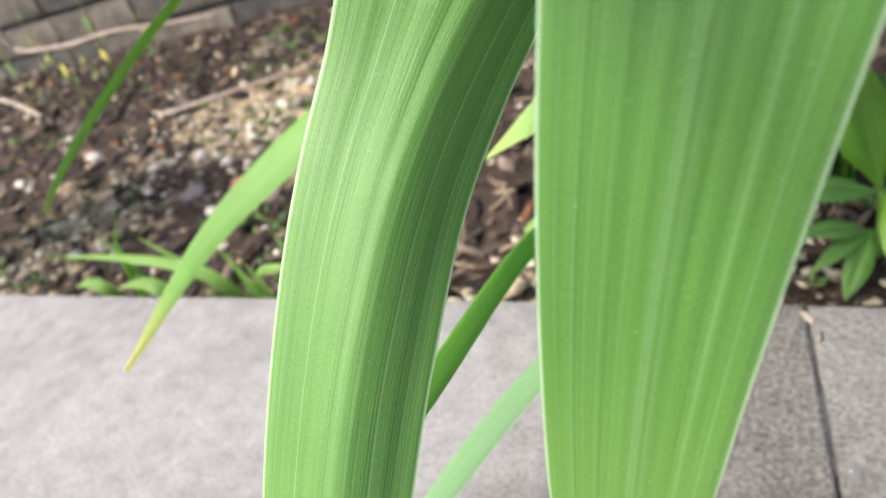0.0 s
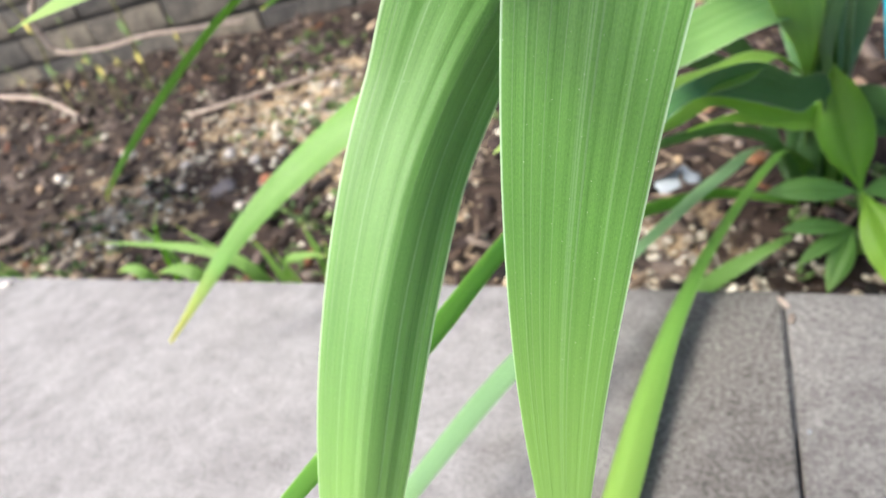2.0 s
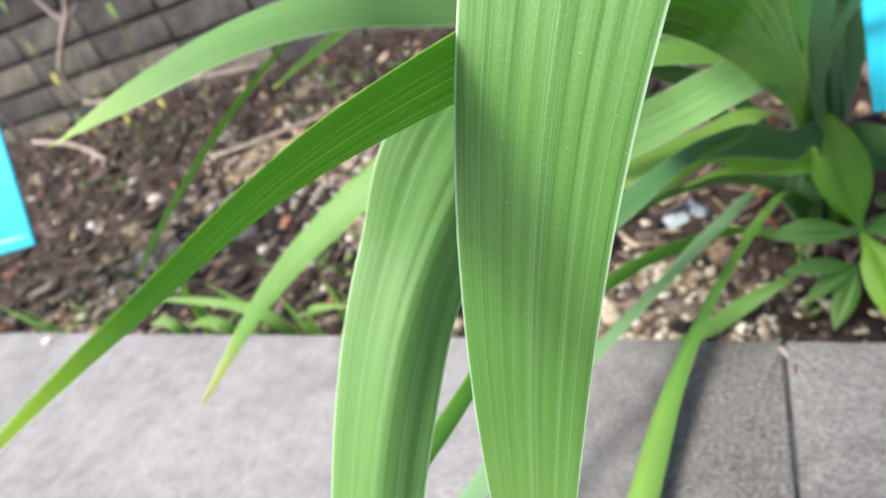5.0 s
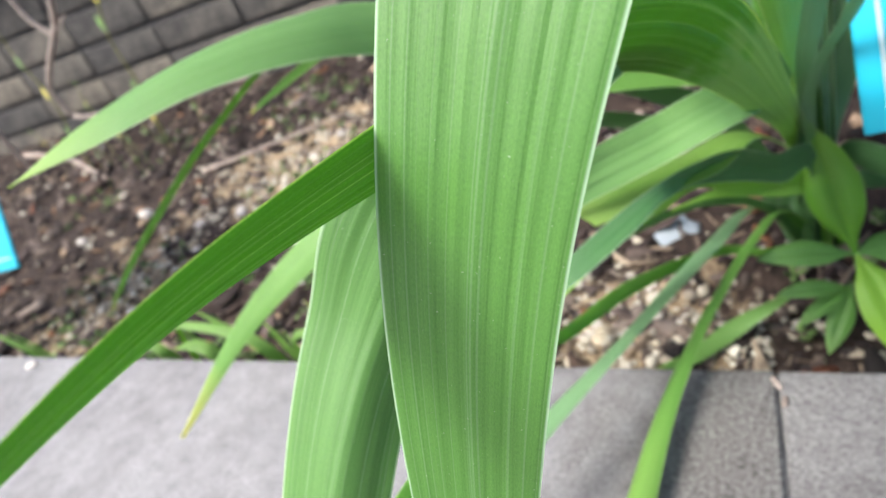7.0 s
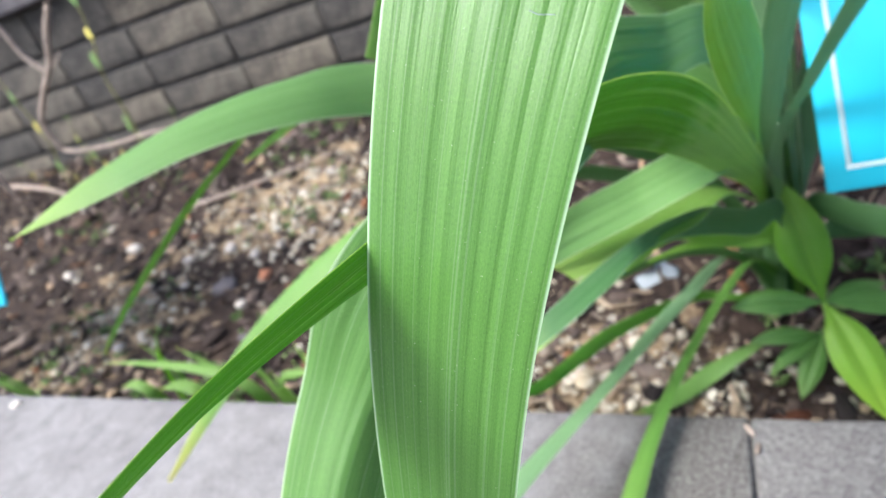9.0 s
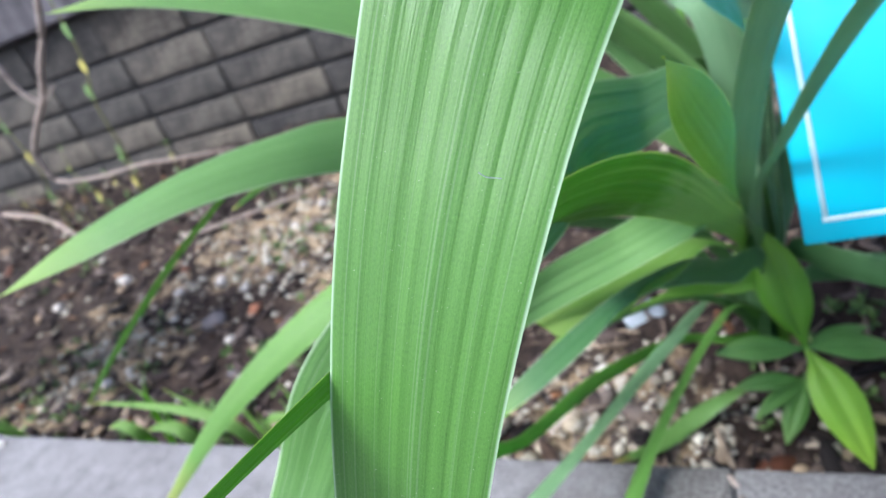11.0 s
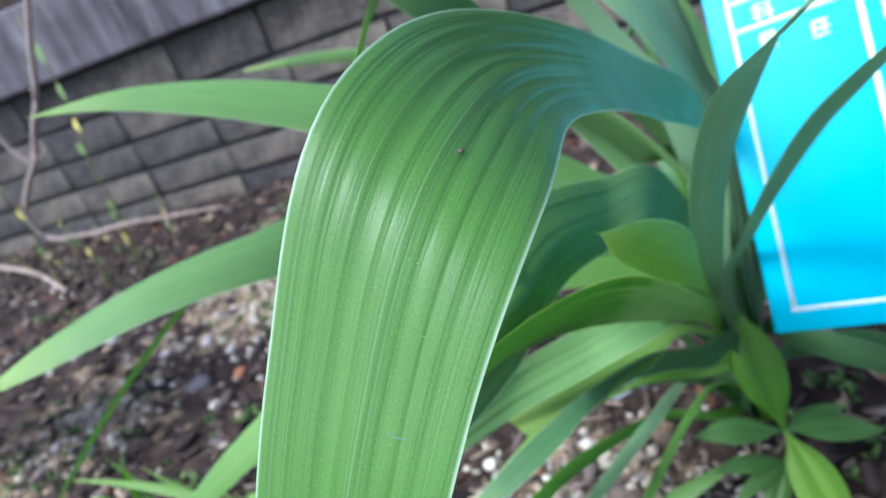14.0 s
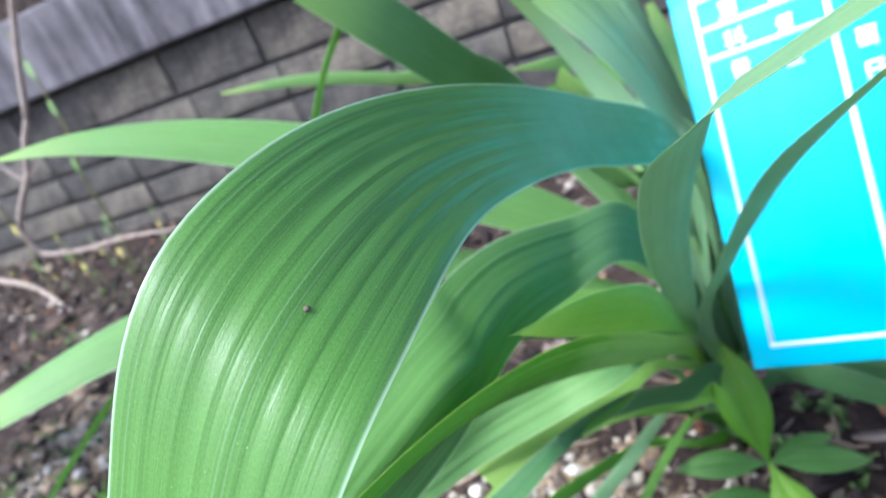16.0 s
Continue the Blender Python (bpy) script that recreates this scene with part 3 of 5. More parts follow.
def loose_pieces(name, count, shape, mat, label, category, group, low, high, seed):
    """Single pieces lying on the bed near the kerb; alike pieces share one of six meshes."""
    rng = np.random.default_rng(seed)
    shapes = []
    for _ in range(6):
        v, f = shape(rng, 1.0)
        me = bpy.data.meshes.new(name)
        me.from_pydata(v.tolist(), [], f)
        me.materials.append(mat)
        for p in me.polygons:
            p.use_smooth = True
        shapes.append(me)
    for k in range(count):
        x, y, size = rng.uniform(-1.0, 0.16), 0.02 + 0.30 * rng.random() ** 1.5, rng.uniform(low, high)
        ob = new(name, shapes[k % 6])
        ob.location = (x, y, soil_height(x, y) + size * 0.16)
        ob.rotation_euler = (rng.normal(0, 0.3), rng.normal(0, 0.3), rng.random() * 6.28)
        ob.scale = (size,) * 3
        tagged(ob, label, category, group)


loose_pieces("pebble", 110, pebble_shape, LOOSE_PEBBLE, "small rounded tan pebble on the dark soil", "pebble", "pebbles along the kerb", 0.008, 0.022, 21)
loose_pieces("bark_chip", 90, chip_shape, LOOSE_BARK, "curled dark brown bark chip on the soil", "bark chip", "bark chips along the kerb", 0.018, 0.045, 22)

# ---- boundary wall ----
WALL = Matrix.Translation((-1.7, 1.30, 0)) @ Matrix.Rotation(radians(5.7), 4, 'Z')


def wall_part(ob, parent):
    ob.parent = parent
    return ob


wall = new("wall_north")
wall.matrix_world = WALL
tagged(wall, "old grey block wall with a concrete coping", "wall", kind="structure")
wall_part(part("core", box((7.0, 0.14, 0.72), (0, 0.096, 0.11)), MORTAR), wall)
rng = np.random.default_rng(3)
COURSES = [(-0.115, 0.10), (-0.010, 0.10), (0.095, 0.10), (0.200, 0.110), (0.315, 0.148)]
for low, high in COURSES:
    bm = box((0.338, 0.05, high - 0.011), (0, 0, 0), 0.006, 2)
    first = part("block", bm, BLOCK, wall)
    for k in range(-9, 10):
        b = first if k == -9 else first.copy()
        if k > -9:
            scene.collection.objects.link(b)
        b.location = (0.798 + 0.347 * k + rng.normal(0, 0.002) - (0.03 if low > 0.3 else 0.0), 0.028 + rng.normal(0, 0.002), low + high / 2)
coping = box((7.0, 0.24, 0.235), (0, 0.07, 0.588), 0.012, 3)
wall_part(part("coping", coping, COPING, None, "smooth grey concrete coping course"), wall)
terrace = new("terrace", part("terrace_mesh", box((16, 8, 0.9), (-1.7, 5.9, 0.62), 0.01), SOIL).data)
bpy.data.objects.remove(bpy.data.objects["terrace_mesh"])
tagged(terrace, "dark earth terrace behind the wall", "terrace", kind="structure")

# ---- signs ----
def plant_sign(place, right, up, size, label, printed, stake=0.5):
    """A cyan plant sign on a steel stake; its own x runs along the lower edge and z up the sheet, from a lower corner."""
    right, up = Vector(right).normalized(), Vector(up).normalized()
    back = up.cross(right).normalized()
    up = right.cross(back).normalized()
    m = Matrix((right, back, up)).transposed().to_4x4()
    m.translation = place
    sign = new("plant_sign")
    sign.matrix_world = m
    tagged(sign, label, "sign", "cyan plant signs")
    w, h = size
    panel = part("panel", box((w, 0.004, h), (w / 2, 0.002, h / 2), 0.0012, 2), CYAN, sign)
    lines = [(0.014, 0.0150, w - 0.014, 0.0180), (0.014, h - 0.018, w - 0.014, h - 0.014), (0.0145, 0.0180, 0.0175, h - 0.018), (w - 0.018, 0.0185, w - 0.014, h - 0.018)]
    if not printed:
        lines = [(0.014, 0.0150, w - 0.014, 0.0172)]
    else:
        lines += [(0.0928, 0.0185, 0.0968, h - 0.018)] + [(0.018, z - 0.0006, 0.0928, z + 0.0026) for z in (0.2490, 0.2710, 0.2930)] + [(0.018, 0.2264, 0.0928, 0.2296), (0.0968, 0.2264, w - 0.018, 0.2296)]
    for x0, z0, x1, z1 in lines:
        part("printed_line", box((x1 - x0, 0.0006, z1 - z0), ((x0 + x1) / 2, -0.0003, (z0 + z1) / 2)), WHITE, panel)
    if printed:
        rng = np.random.default_rng(31)
        for x, z in ((0.038, 0.259), (0.038, 0.215), (0.070, 0.2585), (0.070, 0.235), (0.070, 0.2115), (0.111, 0.2085), (0.112, 0.187), (0.130, 0.2085), (0.149, 0.2085), (0.131, 0.187), (0.038, 0.281), (0.070, 0.281)):
            levels = np.linspace(0.0052, -0.0052, 3 + int(rng.integers(2))) + rng.normal(0, 0.0004, 1)
            for dz in levels:
                part("printed_bar", box((rng.uniform(0.0075, 0.0128), 0.0005, 0.0021), (x + rng.normal(0, 0.0006), -0.0003, z + dz)), WHITE, panel)
            for dx in (-rng.uniform(0.0022, 0.0045), rng.uniform(0.0018, 0.0045)):
                part("printed_bar", box((0.0022, 0.0005, rng.uniform(0.0085, 0.0125)), (x + dx, -0.0005, z + rng.normal(0, 0.0005))), WHITE, panel)
        letter = bpy.data.curves.new("letter", 'FONT')
        letter.body, letter.size, letter.offset = "科", 0.0150, 0.0002
        carrier = new("letter", letter)
        bpy.context.view_layer.update()
        flat = bpy.data.meshes.new_from_object(carrier.evaluated_get(bpy.context.evaluated_depsgraph_get()))
        bpy.data.objects.remove(carrier)
        flat.transform(Matrix.Translation((0.0305, -0.0006, 0.2317)) @ Matrix.Rotation(radians(90), 4, 'X'))
        flat.materials.clear()
        flat.materials.append(WHITE)
        new("printed_letter", flat).parent = panel
    base = m @ Vector((w * stake, 0.012, 0.02))
    ground_point = m.inverted() @ Vector((base.x, base.y, -0.14))
    tube([ground_point, m.inverted() @ base, Vector((w * stake, 0.010, h * 0.75))], [0.005, 0.005], STEEL, sign, "stake").matrix_parent_inverse = Matrix()
    return sign


plant_sign((0.0657, 0.1159, 0.1097), (0.985, -0.115, 0.131), (-0.059, 0.489, 0.870), (0.24, 0.33),
           "cyan plant sign with white printed frame on a stake", True)
W2 = 0.40
corner, across2 = Vector((-0.9314, 0.0771, 0.0983)), Vector((0.991, -0.055, 0.125)).normalized()
plant_sign(tuple(corner - across2 * W2), tuple(across2), (-0.086, 0.460, 0.884), (W2, 0.33),
           "cyan plant sign standing near bare twigs, white printed border", False, 0.05)

# ---- the iris ----
iris = thing("iris_plant", (0.052, 0.245, -0.09), "broad-leaved green iris with arching strap leaves rooted in the bed", "plant")
blade(iris, [
    (0.0565, 0.2597, -0.0950, 0.0020, -0.0068, -0.0093),
    (0.0400, 0.2250, 0.0800, 0.0026, -0.0087, -0.0119),
    (0.0452, 0.1987, 0.2454, 0.0035, -0.0117, -0.0160),
    (0.0104, 0.0522, 0.3400, 0.0048, -0.0096, -0.0173),
    (-0.0091, -0.0836, 0.3958, 0.0103, -0.0060, -0.0192),
    (-0.0111, -0.1810, 0.4088, 0.0175, -0.0044, -0.0167),
    (-0.0302, -0.2176, 0.3728, 0.0201, -0.0041, -0.0079),
    (-0.0512, -0.2487, 0.3103, 0.0168, -0.0002, -0.0026),
    (-0.0667, -0.2734, 0.2323, 0.0107, 0.0008, -0.0016),
    (-0.0729, -0.2997, 0.1550, 0.0011, 0.0008, -0.0004)], ARCHED, -0.01, 0.007, "broad arching leaf with a pale margin, drooping", seed=2, cells=120, fine=0.0009, bend=(0.72, 1.4))
blade(iris, [
    (0.0458, 0.2450, -0.0950, -0.0040, -0.0060, -0.0090),
    (0.0330, 0.2050, 0.0900, -0.0060, -0.0060, -0.0100),
    (0.0070, 0.1150, 0.2381, -0.0019, -0.0158, -0.0117),
    (-0.0295, 0.0647, 0.2587, -0.0009, -0.0206, -0.0168),
    (-0.0504, 0.0115, 0.2772, 0.0063, -0.0224, -0.0189),
    (-0.0597, -0.0408, 0.2866, 0.0101, -0.0247, -0.0196),
    (-0.0610, -0.0893, 0.2955, 0.0107, -0.0237, -0.0152),
    (-0.0920, -0.1799, 0.2923, 0.0124, 0.0068, -0.0179),
    (-0.1119, -0.2168, 0.2629, 0.0138, 0.0022, -0.0121),
    (-0.1200, -0.2519, 0.2331, 0.0153, 0.0020, -0.0053),
    (-0.1229, -0.2913, 0.1961, 0.0120, 0.0018, -0.0024),
    (-0.1216, -0.3320, 0.1563, 0.0014, 0.0006, -0.0004)], PLEATED, 1.0, 0.011, "broad pleated drooping leaf", seed=3, profile=((0, 0), (0.30, 0.130), (0.48, 0.205), (0.60, 0.225), (0.72, 0.180), (0.80, 0.125), (0.90, 0.050), (1, 0)), cells=96, fine=0.0012, opens=(0.46, 0.66))
blade(iris, [
    (0.0462, 0.2457, -0.0950, -0.0091, -0.0041, -0.0062),
    (0.0311, 0.1791, 0.0714, -0.0069, -0.0031, -0.0047),
    (0.0057, 0.0624, 0.1815, -0.0118, -0.0038, -0.0079),
    (-0.0177, -0.0296, 0.2566, -0.0158, -0.0035, -0.0123),
    (-0.0389, -0.1022, 0.2969, -0.0156, -0.0015, -0.0135),
    (-0.0600, -0.1760, 0.3170, -0.0125, 0.0000, -0.0130),
    (-0.0777, -0.2649, 0.3335, -0.0076, 0.0016, -0.0073),
    (-0.0854, -0.3140, 0.3349, -0.0034, -0.0001, -0.0030),
    (-0.0899, -0.3382, 0.3331, -0.0003, 0.0001, -0.0002)], DEEP, 0.04, 0.02, "long arching leaf, waxy at the root, with a yellowed tip", seed=4, cells=60)
blade(iris, [
    (0.0684, 0.2376, -0.0950, 0.0056, -0.0096, -0.0036),
    (0.0200, 0.1800, 0.1200, 0.0072, -0.0123, -0.0046),
    (-0.1554, 0.0719, 0.2104, 0.0090, -0.0154, -0.0057),
    (-0.2371, 0.0329, 0.1849, 0.0094, -0.0126, -0.0067),
    (-0.3136, -0.0088, 0.1528, 0.0100, -0.0090, -0.0078),
    (-0.3863, -0.0579, 0.1097, 0.0073, -0.0035, -0.0055),
    (-0.4575, -0.1248, 0.0431, 0.0008, 0.0004, -0.0013)], YOUNG, 0.05, 0.01, "light green leaf with a yellow tip", seed=5)
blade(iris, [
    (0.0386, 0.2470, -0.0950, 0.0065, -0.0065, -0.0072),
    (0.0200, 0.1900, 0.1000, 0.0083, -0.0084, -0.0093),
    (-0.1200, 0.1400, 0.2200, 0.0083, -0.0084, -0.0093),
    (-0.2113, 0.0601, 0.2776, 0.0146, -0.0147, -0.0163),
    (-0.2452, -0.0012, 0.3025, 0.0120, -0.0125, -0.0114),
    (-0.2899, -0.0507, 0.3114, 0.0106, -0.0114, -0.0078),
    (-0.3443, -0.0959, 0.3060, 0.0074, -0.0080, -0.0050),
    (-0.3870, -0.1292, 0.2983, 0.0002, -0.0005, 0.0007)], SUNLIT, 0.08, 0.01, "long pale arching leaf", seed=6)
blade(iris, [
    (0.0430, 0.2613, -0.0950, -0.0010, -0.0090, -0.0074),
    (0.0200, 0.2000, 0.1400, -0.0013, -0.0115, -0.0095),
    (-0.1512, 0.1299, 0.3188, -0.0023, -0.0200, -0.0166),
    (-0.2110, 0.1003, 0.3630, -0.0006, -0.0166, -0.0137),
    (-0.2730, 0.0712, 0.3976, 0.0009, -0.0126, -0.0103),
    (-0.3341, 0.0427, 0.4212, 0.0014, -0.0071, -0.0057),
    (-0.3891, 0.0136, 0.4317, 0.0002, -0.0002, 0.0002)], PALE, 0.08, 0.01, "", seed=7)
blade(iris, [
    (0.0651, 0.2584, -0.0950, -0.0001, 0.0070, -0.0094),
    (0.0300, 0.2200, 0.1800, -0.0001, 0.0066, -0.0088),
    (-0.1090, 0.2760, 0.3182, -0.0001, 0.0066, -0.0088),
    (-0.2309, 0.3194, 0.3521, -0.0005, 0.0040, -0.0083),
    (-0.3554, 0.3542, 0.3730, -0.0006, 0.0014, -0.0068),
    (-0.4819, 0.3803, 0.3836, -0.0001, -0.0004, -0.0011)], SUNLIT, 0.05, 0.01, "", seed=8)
blade(iris, [
    (0.0639, 0.2426, -0.0950, 0.0007, 0.0080, 0.0085),
    (0.0200, 0.2400, 0.1200, 0.0009, 0.0102, 0.0109),
    (-0.0906, 0.3020, 0.2872, 0.0016, 0.0178, 0.0190),
    (-0.1149, 0.2405, 0.3467, 0.0043, 0.0169, 0.0173),
    (-0.1405, 0.1927, 0.4049, 0.0073, 0.0154, 0.0149),
    (-0.1800, 0.1627, 0.4631, 0.0086, 0.0121, 0.0118)], BLADE, -0.06, 0.012, "", seed=9)
blade(iris, [
    (-0.1913, 0.0168, 0.3107, 0.0027, 0.0030, -0.0031),
    (-0.1835, 0.0950, 0.3703, 0.0011, 0.0020, -0.0027),
    (-0.1796, 0.1341, 0.4001, 0.0003, 0.0015, -0.0025),
    (-0.1760, 0.1776, 0.4233, 0.0010, 0.0012, -0.0027),
    (-0.1767, 0.2232, 0.4374, 0.0016, 0.0008, -0.0026)], OLIVE, -0.03, 0.0, "", seed=10)
blade(iris, [
    (0.0544, 0.2448, -0.0950, 0.0105, 0.0019, 0.0048),
    (0.0281, 0.2333, 0.2296, 0.0140, 0.0025, 0.0064),
    (0.0004, 0.2465, 0.2862, 0.0117, -0.0014, 0.0059),
    (-0.0292, 0.2499, 0.3437, 0.0087, -0.0056, 0.0044),
    (-0.0623, 0.2440, 0.4033, 0.0070, -0.0094, 0.0031)], FROSTED, -0.05, 0.01, "", seed=11)
blade(iris, [
    (0.0644, 0.2362, -0.0950, -0.0002, 0.0115, 0.0022),
    (0.0559, 0.2251, 0.2150, -0.0003, 0.0138, 0.0027),
    (0.0381, 0.2107, 0.2765, 0.0034, 0.0167, 0.0023),
    (0.0114, 0.2069, 0.3406, 0.0074, 0.0196, 0.0013),
    (-0.0236, 0.2192, 0.3952, 0.0132, 0.0219, 0.0012)], FROSTED, -0.06, 0.02, "bluish waxy upright leaf", seed=12)
blade(iris, [
    (0.0484, 0.2540, -0.0950, -0.0002, 0.0115, 0.0022),
    (0.0554, 0.2636, 0.2160, -0.0003, 0.0138, 0.0027),
    (0.0447, 0.2549, 0.2769, 0.0034, 0.0167, 0.0023),
    (0.0257, 0.2565, 0.3390, 0.0074, 0.0196, 0.0013),
    (0.0018, 0.2734, 0.3935, 0.0132, 0.0219, 0.0012)], FROSTED, -0.05, 0.02, "", seed=13)
blade(iris, [
    (0.0491, 0.2606, -0.0950, 0.0053, -0.0067, 0.0080),
    (0.0310, 0.2540, 0.1790, 0.0064, -0.0080, 0.0096),
    (-0.0120, 0.2550, 0.2190, 0.0077, -0.0097, 0.0116),
    (-0.0540, 0.2580, 0.2640, 0.0077, -0.0097, 0.0116),
    (-0.0970, 0.2600, 0.3060, 0.0068, -0.0085, 0.0103)], BLADE, -0.05, 0.01, "", seed=14)
blade(iris, [
    (0.0441, 0.2458, -0.0950, 0.0053, -0.0067, 0.0080),
    (0.0360, 0.2860, 0.1630, 0.0064, -0.0080, 0.0096),
    (0.0070, 0.2990, 0.2120, 0.0077, -0.0097, 0.0116),
    (-0.0230, 0.3080, 0.2560, 0.0077, -0.0097, 0.0116),
    (-0.0560, 0.3190, 0.3060, 0.0068, -0.0085, 0.0103)], BLADE, -0.05, 0.01, "", seed=15)
blade(iris, [
    (0.0621, 0.2504, -0.0950, 0.0024, 0.0036, 0.0109),
    (0.0020, 0.3890, 0.2670, 0.0017, 0.0025, 0.0074),
    (-0.0270, 0.3860, 0.2900, 0.0017, 0.0025, 0.0074),
    (-0.0660, 0.3740, 0.3050, 0.0014, 0.0022, 0.0065),
    (-0.1090, 0.3570, 0.3150, 0.0002, 0.0003, 0.0009)], BLADE, -0.05, 0.01, "", seed=16)
blade(iris, [
    (0.0472, 0.2374, -0.0950, 0.0024, 0.0036, 0.0109),
    (-0.0100, 0.3780, 0.2590, 0.0017, 0.0025, 0.0074),
    (-0.0430, 0.3710, 0.2780, 0.0017, 0.0025, 0.0074),
    (-0.0800, 0.3560, 0.2870, 0.0002, 0.0003, 0.0009)], BRIGHT, -0.05, 0.01, "", seed=17)
blade(iris, [
    (0.0590, 0.2515, -0.0950, 0.0025, 0.0013, 0.0114),
    (0.0660, 0.2480, 0.0100, 0.0024, 0.0012, 0.0107),
    (0.1030, 0.2100, 0.0210, 0.0030, 0.0015, 0.0136),
    (0.1320, 0.1970, 0.0160, 0.0030, 0.0015, 0.0136),
    (0.1580, 0.1930, 0.0050, 0.0028, 0.0014, 0.0126),
    (0.1960, 0.1960, -0.0250, 0.0019, 0.0010, 0.0087),
    (0.2250, 0.2000, -0.0600, 0.0002, 0.0001, 0.0010)], WAXY, 0.08, 0.01, "bluish leaf arching below the sign", seed=18)
blade(iris, [
    (0.0459, 0.2440, -0.0950, 0.0116, -0.0012, 0.0012),
    (0.0440, 0.2500, 0.0360, 0.0129, -0.0013, 0.0013),
    (0.0500, 0.3000, 0.0770, 0.0178, -0.0018, 0.0018),
    (0.0520, 0.3430, 0.1330, 0.0188, -0.0019, 0.0019),
    (0.0520, 0.3770, 0.1970, 0.0178, -0.0018, 0.0018),
    (0.0460, 0.3950, 0.2600, 0.0139, -0.0014, 0.0014),
    (0.0300, 0.4000, 0.3300, 0.0040, -0.0004, 0.0004)], WAXY, -0.05, 0.01, "", seed=19)
blade(iris, [
    (0.0398, 0.2310, -0.0950, 0.0114, -0.0023, -0.0011),
    (0.0520, 0.2470, 0.0230, 0.0127, -0.0025, -0.0013),
    (0.0680, 0.2970, 0.0550, 0.0166, -0.0033, -0.0017),
    (0.0880, 0.3410, 0.0940, 0.0176, -0.0035, -0.0018),
    (0.1040, 0.3740, 0.1400, 0.0166, -0.0033, -0.0017),
    (0.1150, 0.3900, 0.1900, 0.0059, -0.0012, -0.0006)], WAXY, -0.05, 0.01, "", seed=20)
blade(iris, [
    (0.0517, 0.2385, -0.0950, 0.0112, 0.0034, 0.0000),
    (0.0400, 0.2620, 0.0200, 0.0125, 0.0037, 0.0000),
    (0.0300, 0.3200, 0.0700, 0.0163, 0.0049, 0.0000),
    (0.0180, 0.3700, 0.1100, 0.0172, 0.0052, 0.0000),
    (0.0000, 0.4100, 0.1400, 0.0144, 0.0043, 0.0000),
    (-0.0200, 0.4400, 0.1500, 0.0038, 0.0011, 0.0000)], WAXY, -0.05, 0.01, "", seed=21)
blade(iris, [
    (0.0591, 0.2410, -0.0950, 0.0025, 0.0013, 0.0114),
    (0.0760, 0.2310, -0.0120, 0.0026, 0.0013, 0.0116),
    (0.1170, 0.2500, -0.0170, 0.0030, 0.0015, 0.0136),
    (0.1620, 0.2650, -0.0330, 0.0030, 0.0015, 0.0136),
    (0.2200, 0.2800, -0.0700, 0.0009, 0.0004, 0.0039)], WAXY, 0.08, 0.01, "", seed=22)
blade(iris, [
    (0.0647, 0.2593, -0.0950, 0.0037, -0.0050, 0.0099),
    (-0.0188, 0.2041, 0.0887, 0.0038, -0.0051, 0.0102),
    (-0.0662, 0.1707, 0.1410, 0.0041, -0.0055, 0.0110),
    (-0.0950, 0.1356, 0.1752, 0.0038, -0.0051, 0.0102),
    (-0.1205, 0.0945, 0.1985, 0.0029, -0.0038, 0.0076)], WAXY, -0.05, 0.01, "", seed=23)
blade(iris, [
    (0.0358, 0.2472, -0.0950, 0.0037, -0.0050, 0.0099),
    (-0.0209, 0.2092, 0.0601, 0.0035, -0.0047, 0.0093),
    (-0.0791, 0.1706, 0.1147, 0.0038, -0.0051, 0.0102),
    (-0.1112, 0.1422, 0.1419, 0.0035, -0.0047, 0.0093),
    (-0.1409, 0.1108, 0.1632, 0.0025, -0.0034, 0.0068)], WAXY, -0.05, 0.01, "", seed=24)
blade(iris, [
    (0.0425, 0.2447, -0.0950, 0.0024, -0.0036, 0.0109),
    (0.0065, 0.1663, 0.0177, 0.0014, -0.0022, 0.0065),
    (-0.0318, 0.1225, 0.0626, 0.0014, -0.0020, 0.0059),
    (-0.0654, 0.0857, 0.0800, 0.0014, -0.0020, 0.0059),
    (-0.0968, 0.0449, 0.0904, 0.0011, -0.0018, 0.0052),
    (-0.1342, 0.0050, 0.0886, 0.0005, -0.0007, 0.0022)], BLADE, -0.05, 0.01, "", seed=25)
blade(iris, [
    (0.0398, 0.2493, -0.0950, 0.0020, -0.0090, -0.0072),
    (0.0284, 0.1875, 0.0784, 0.0015, -0.0068, -0.0054),
    (0.0302, 0.1038, 0.1816, 0.0069, 0.0019, 0.0012),
    (0.0349, 0.0270, 0.2802, 0.0111, 0.0092, 0.0064),
    (0.0496, -0.0509, 0.3624, 0.0130, 0.0089, 0.0062),
    (0.0626, -0.0973, 0.3936, 0.0057, 0.0036, 0.0033),
    (0.0721, -0.1309, 0.4111, 0.0028, 0.0024, 0.0021),
    (0.1100, -0.2030, 0.4550, 0.0024, 0.0025, 0.0020)], DUSTY, -0.06, 0.01, "twisted bluish upright leaf", seed=27)
blade(iris, [
    (0.0500, 0.2492, -0.0950, 0.0089, 0.0075, 0.0008),
    (0.0366, 0.1632, 0.1126, 0.0056, 0.0047, 0.0005),
    (0.0588, 0.1240, 0.1987, 0.0067, 0.0048, 0.0007),
    (0.0828, 0.0770, 0.2721, 0.0108, 0.0068, 0.0020),
    (0.0979, 0.0217, 0.3246, 0.0120, 0.0065, 0.0022),
    (0.1214, -0.0309, 0.3736, 0.0099, 0.0070, 0.0030)], DUSTY, -0.05, 0.01, "", seed=28)
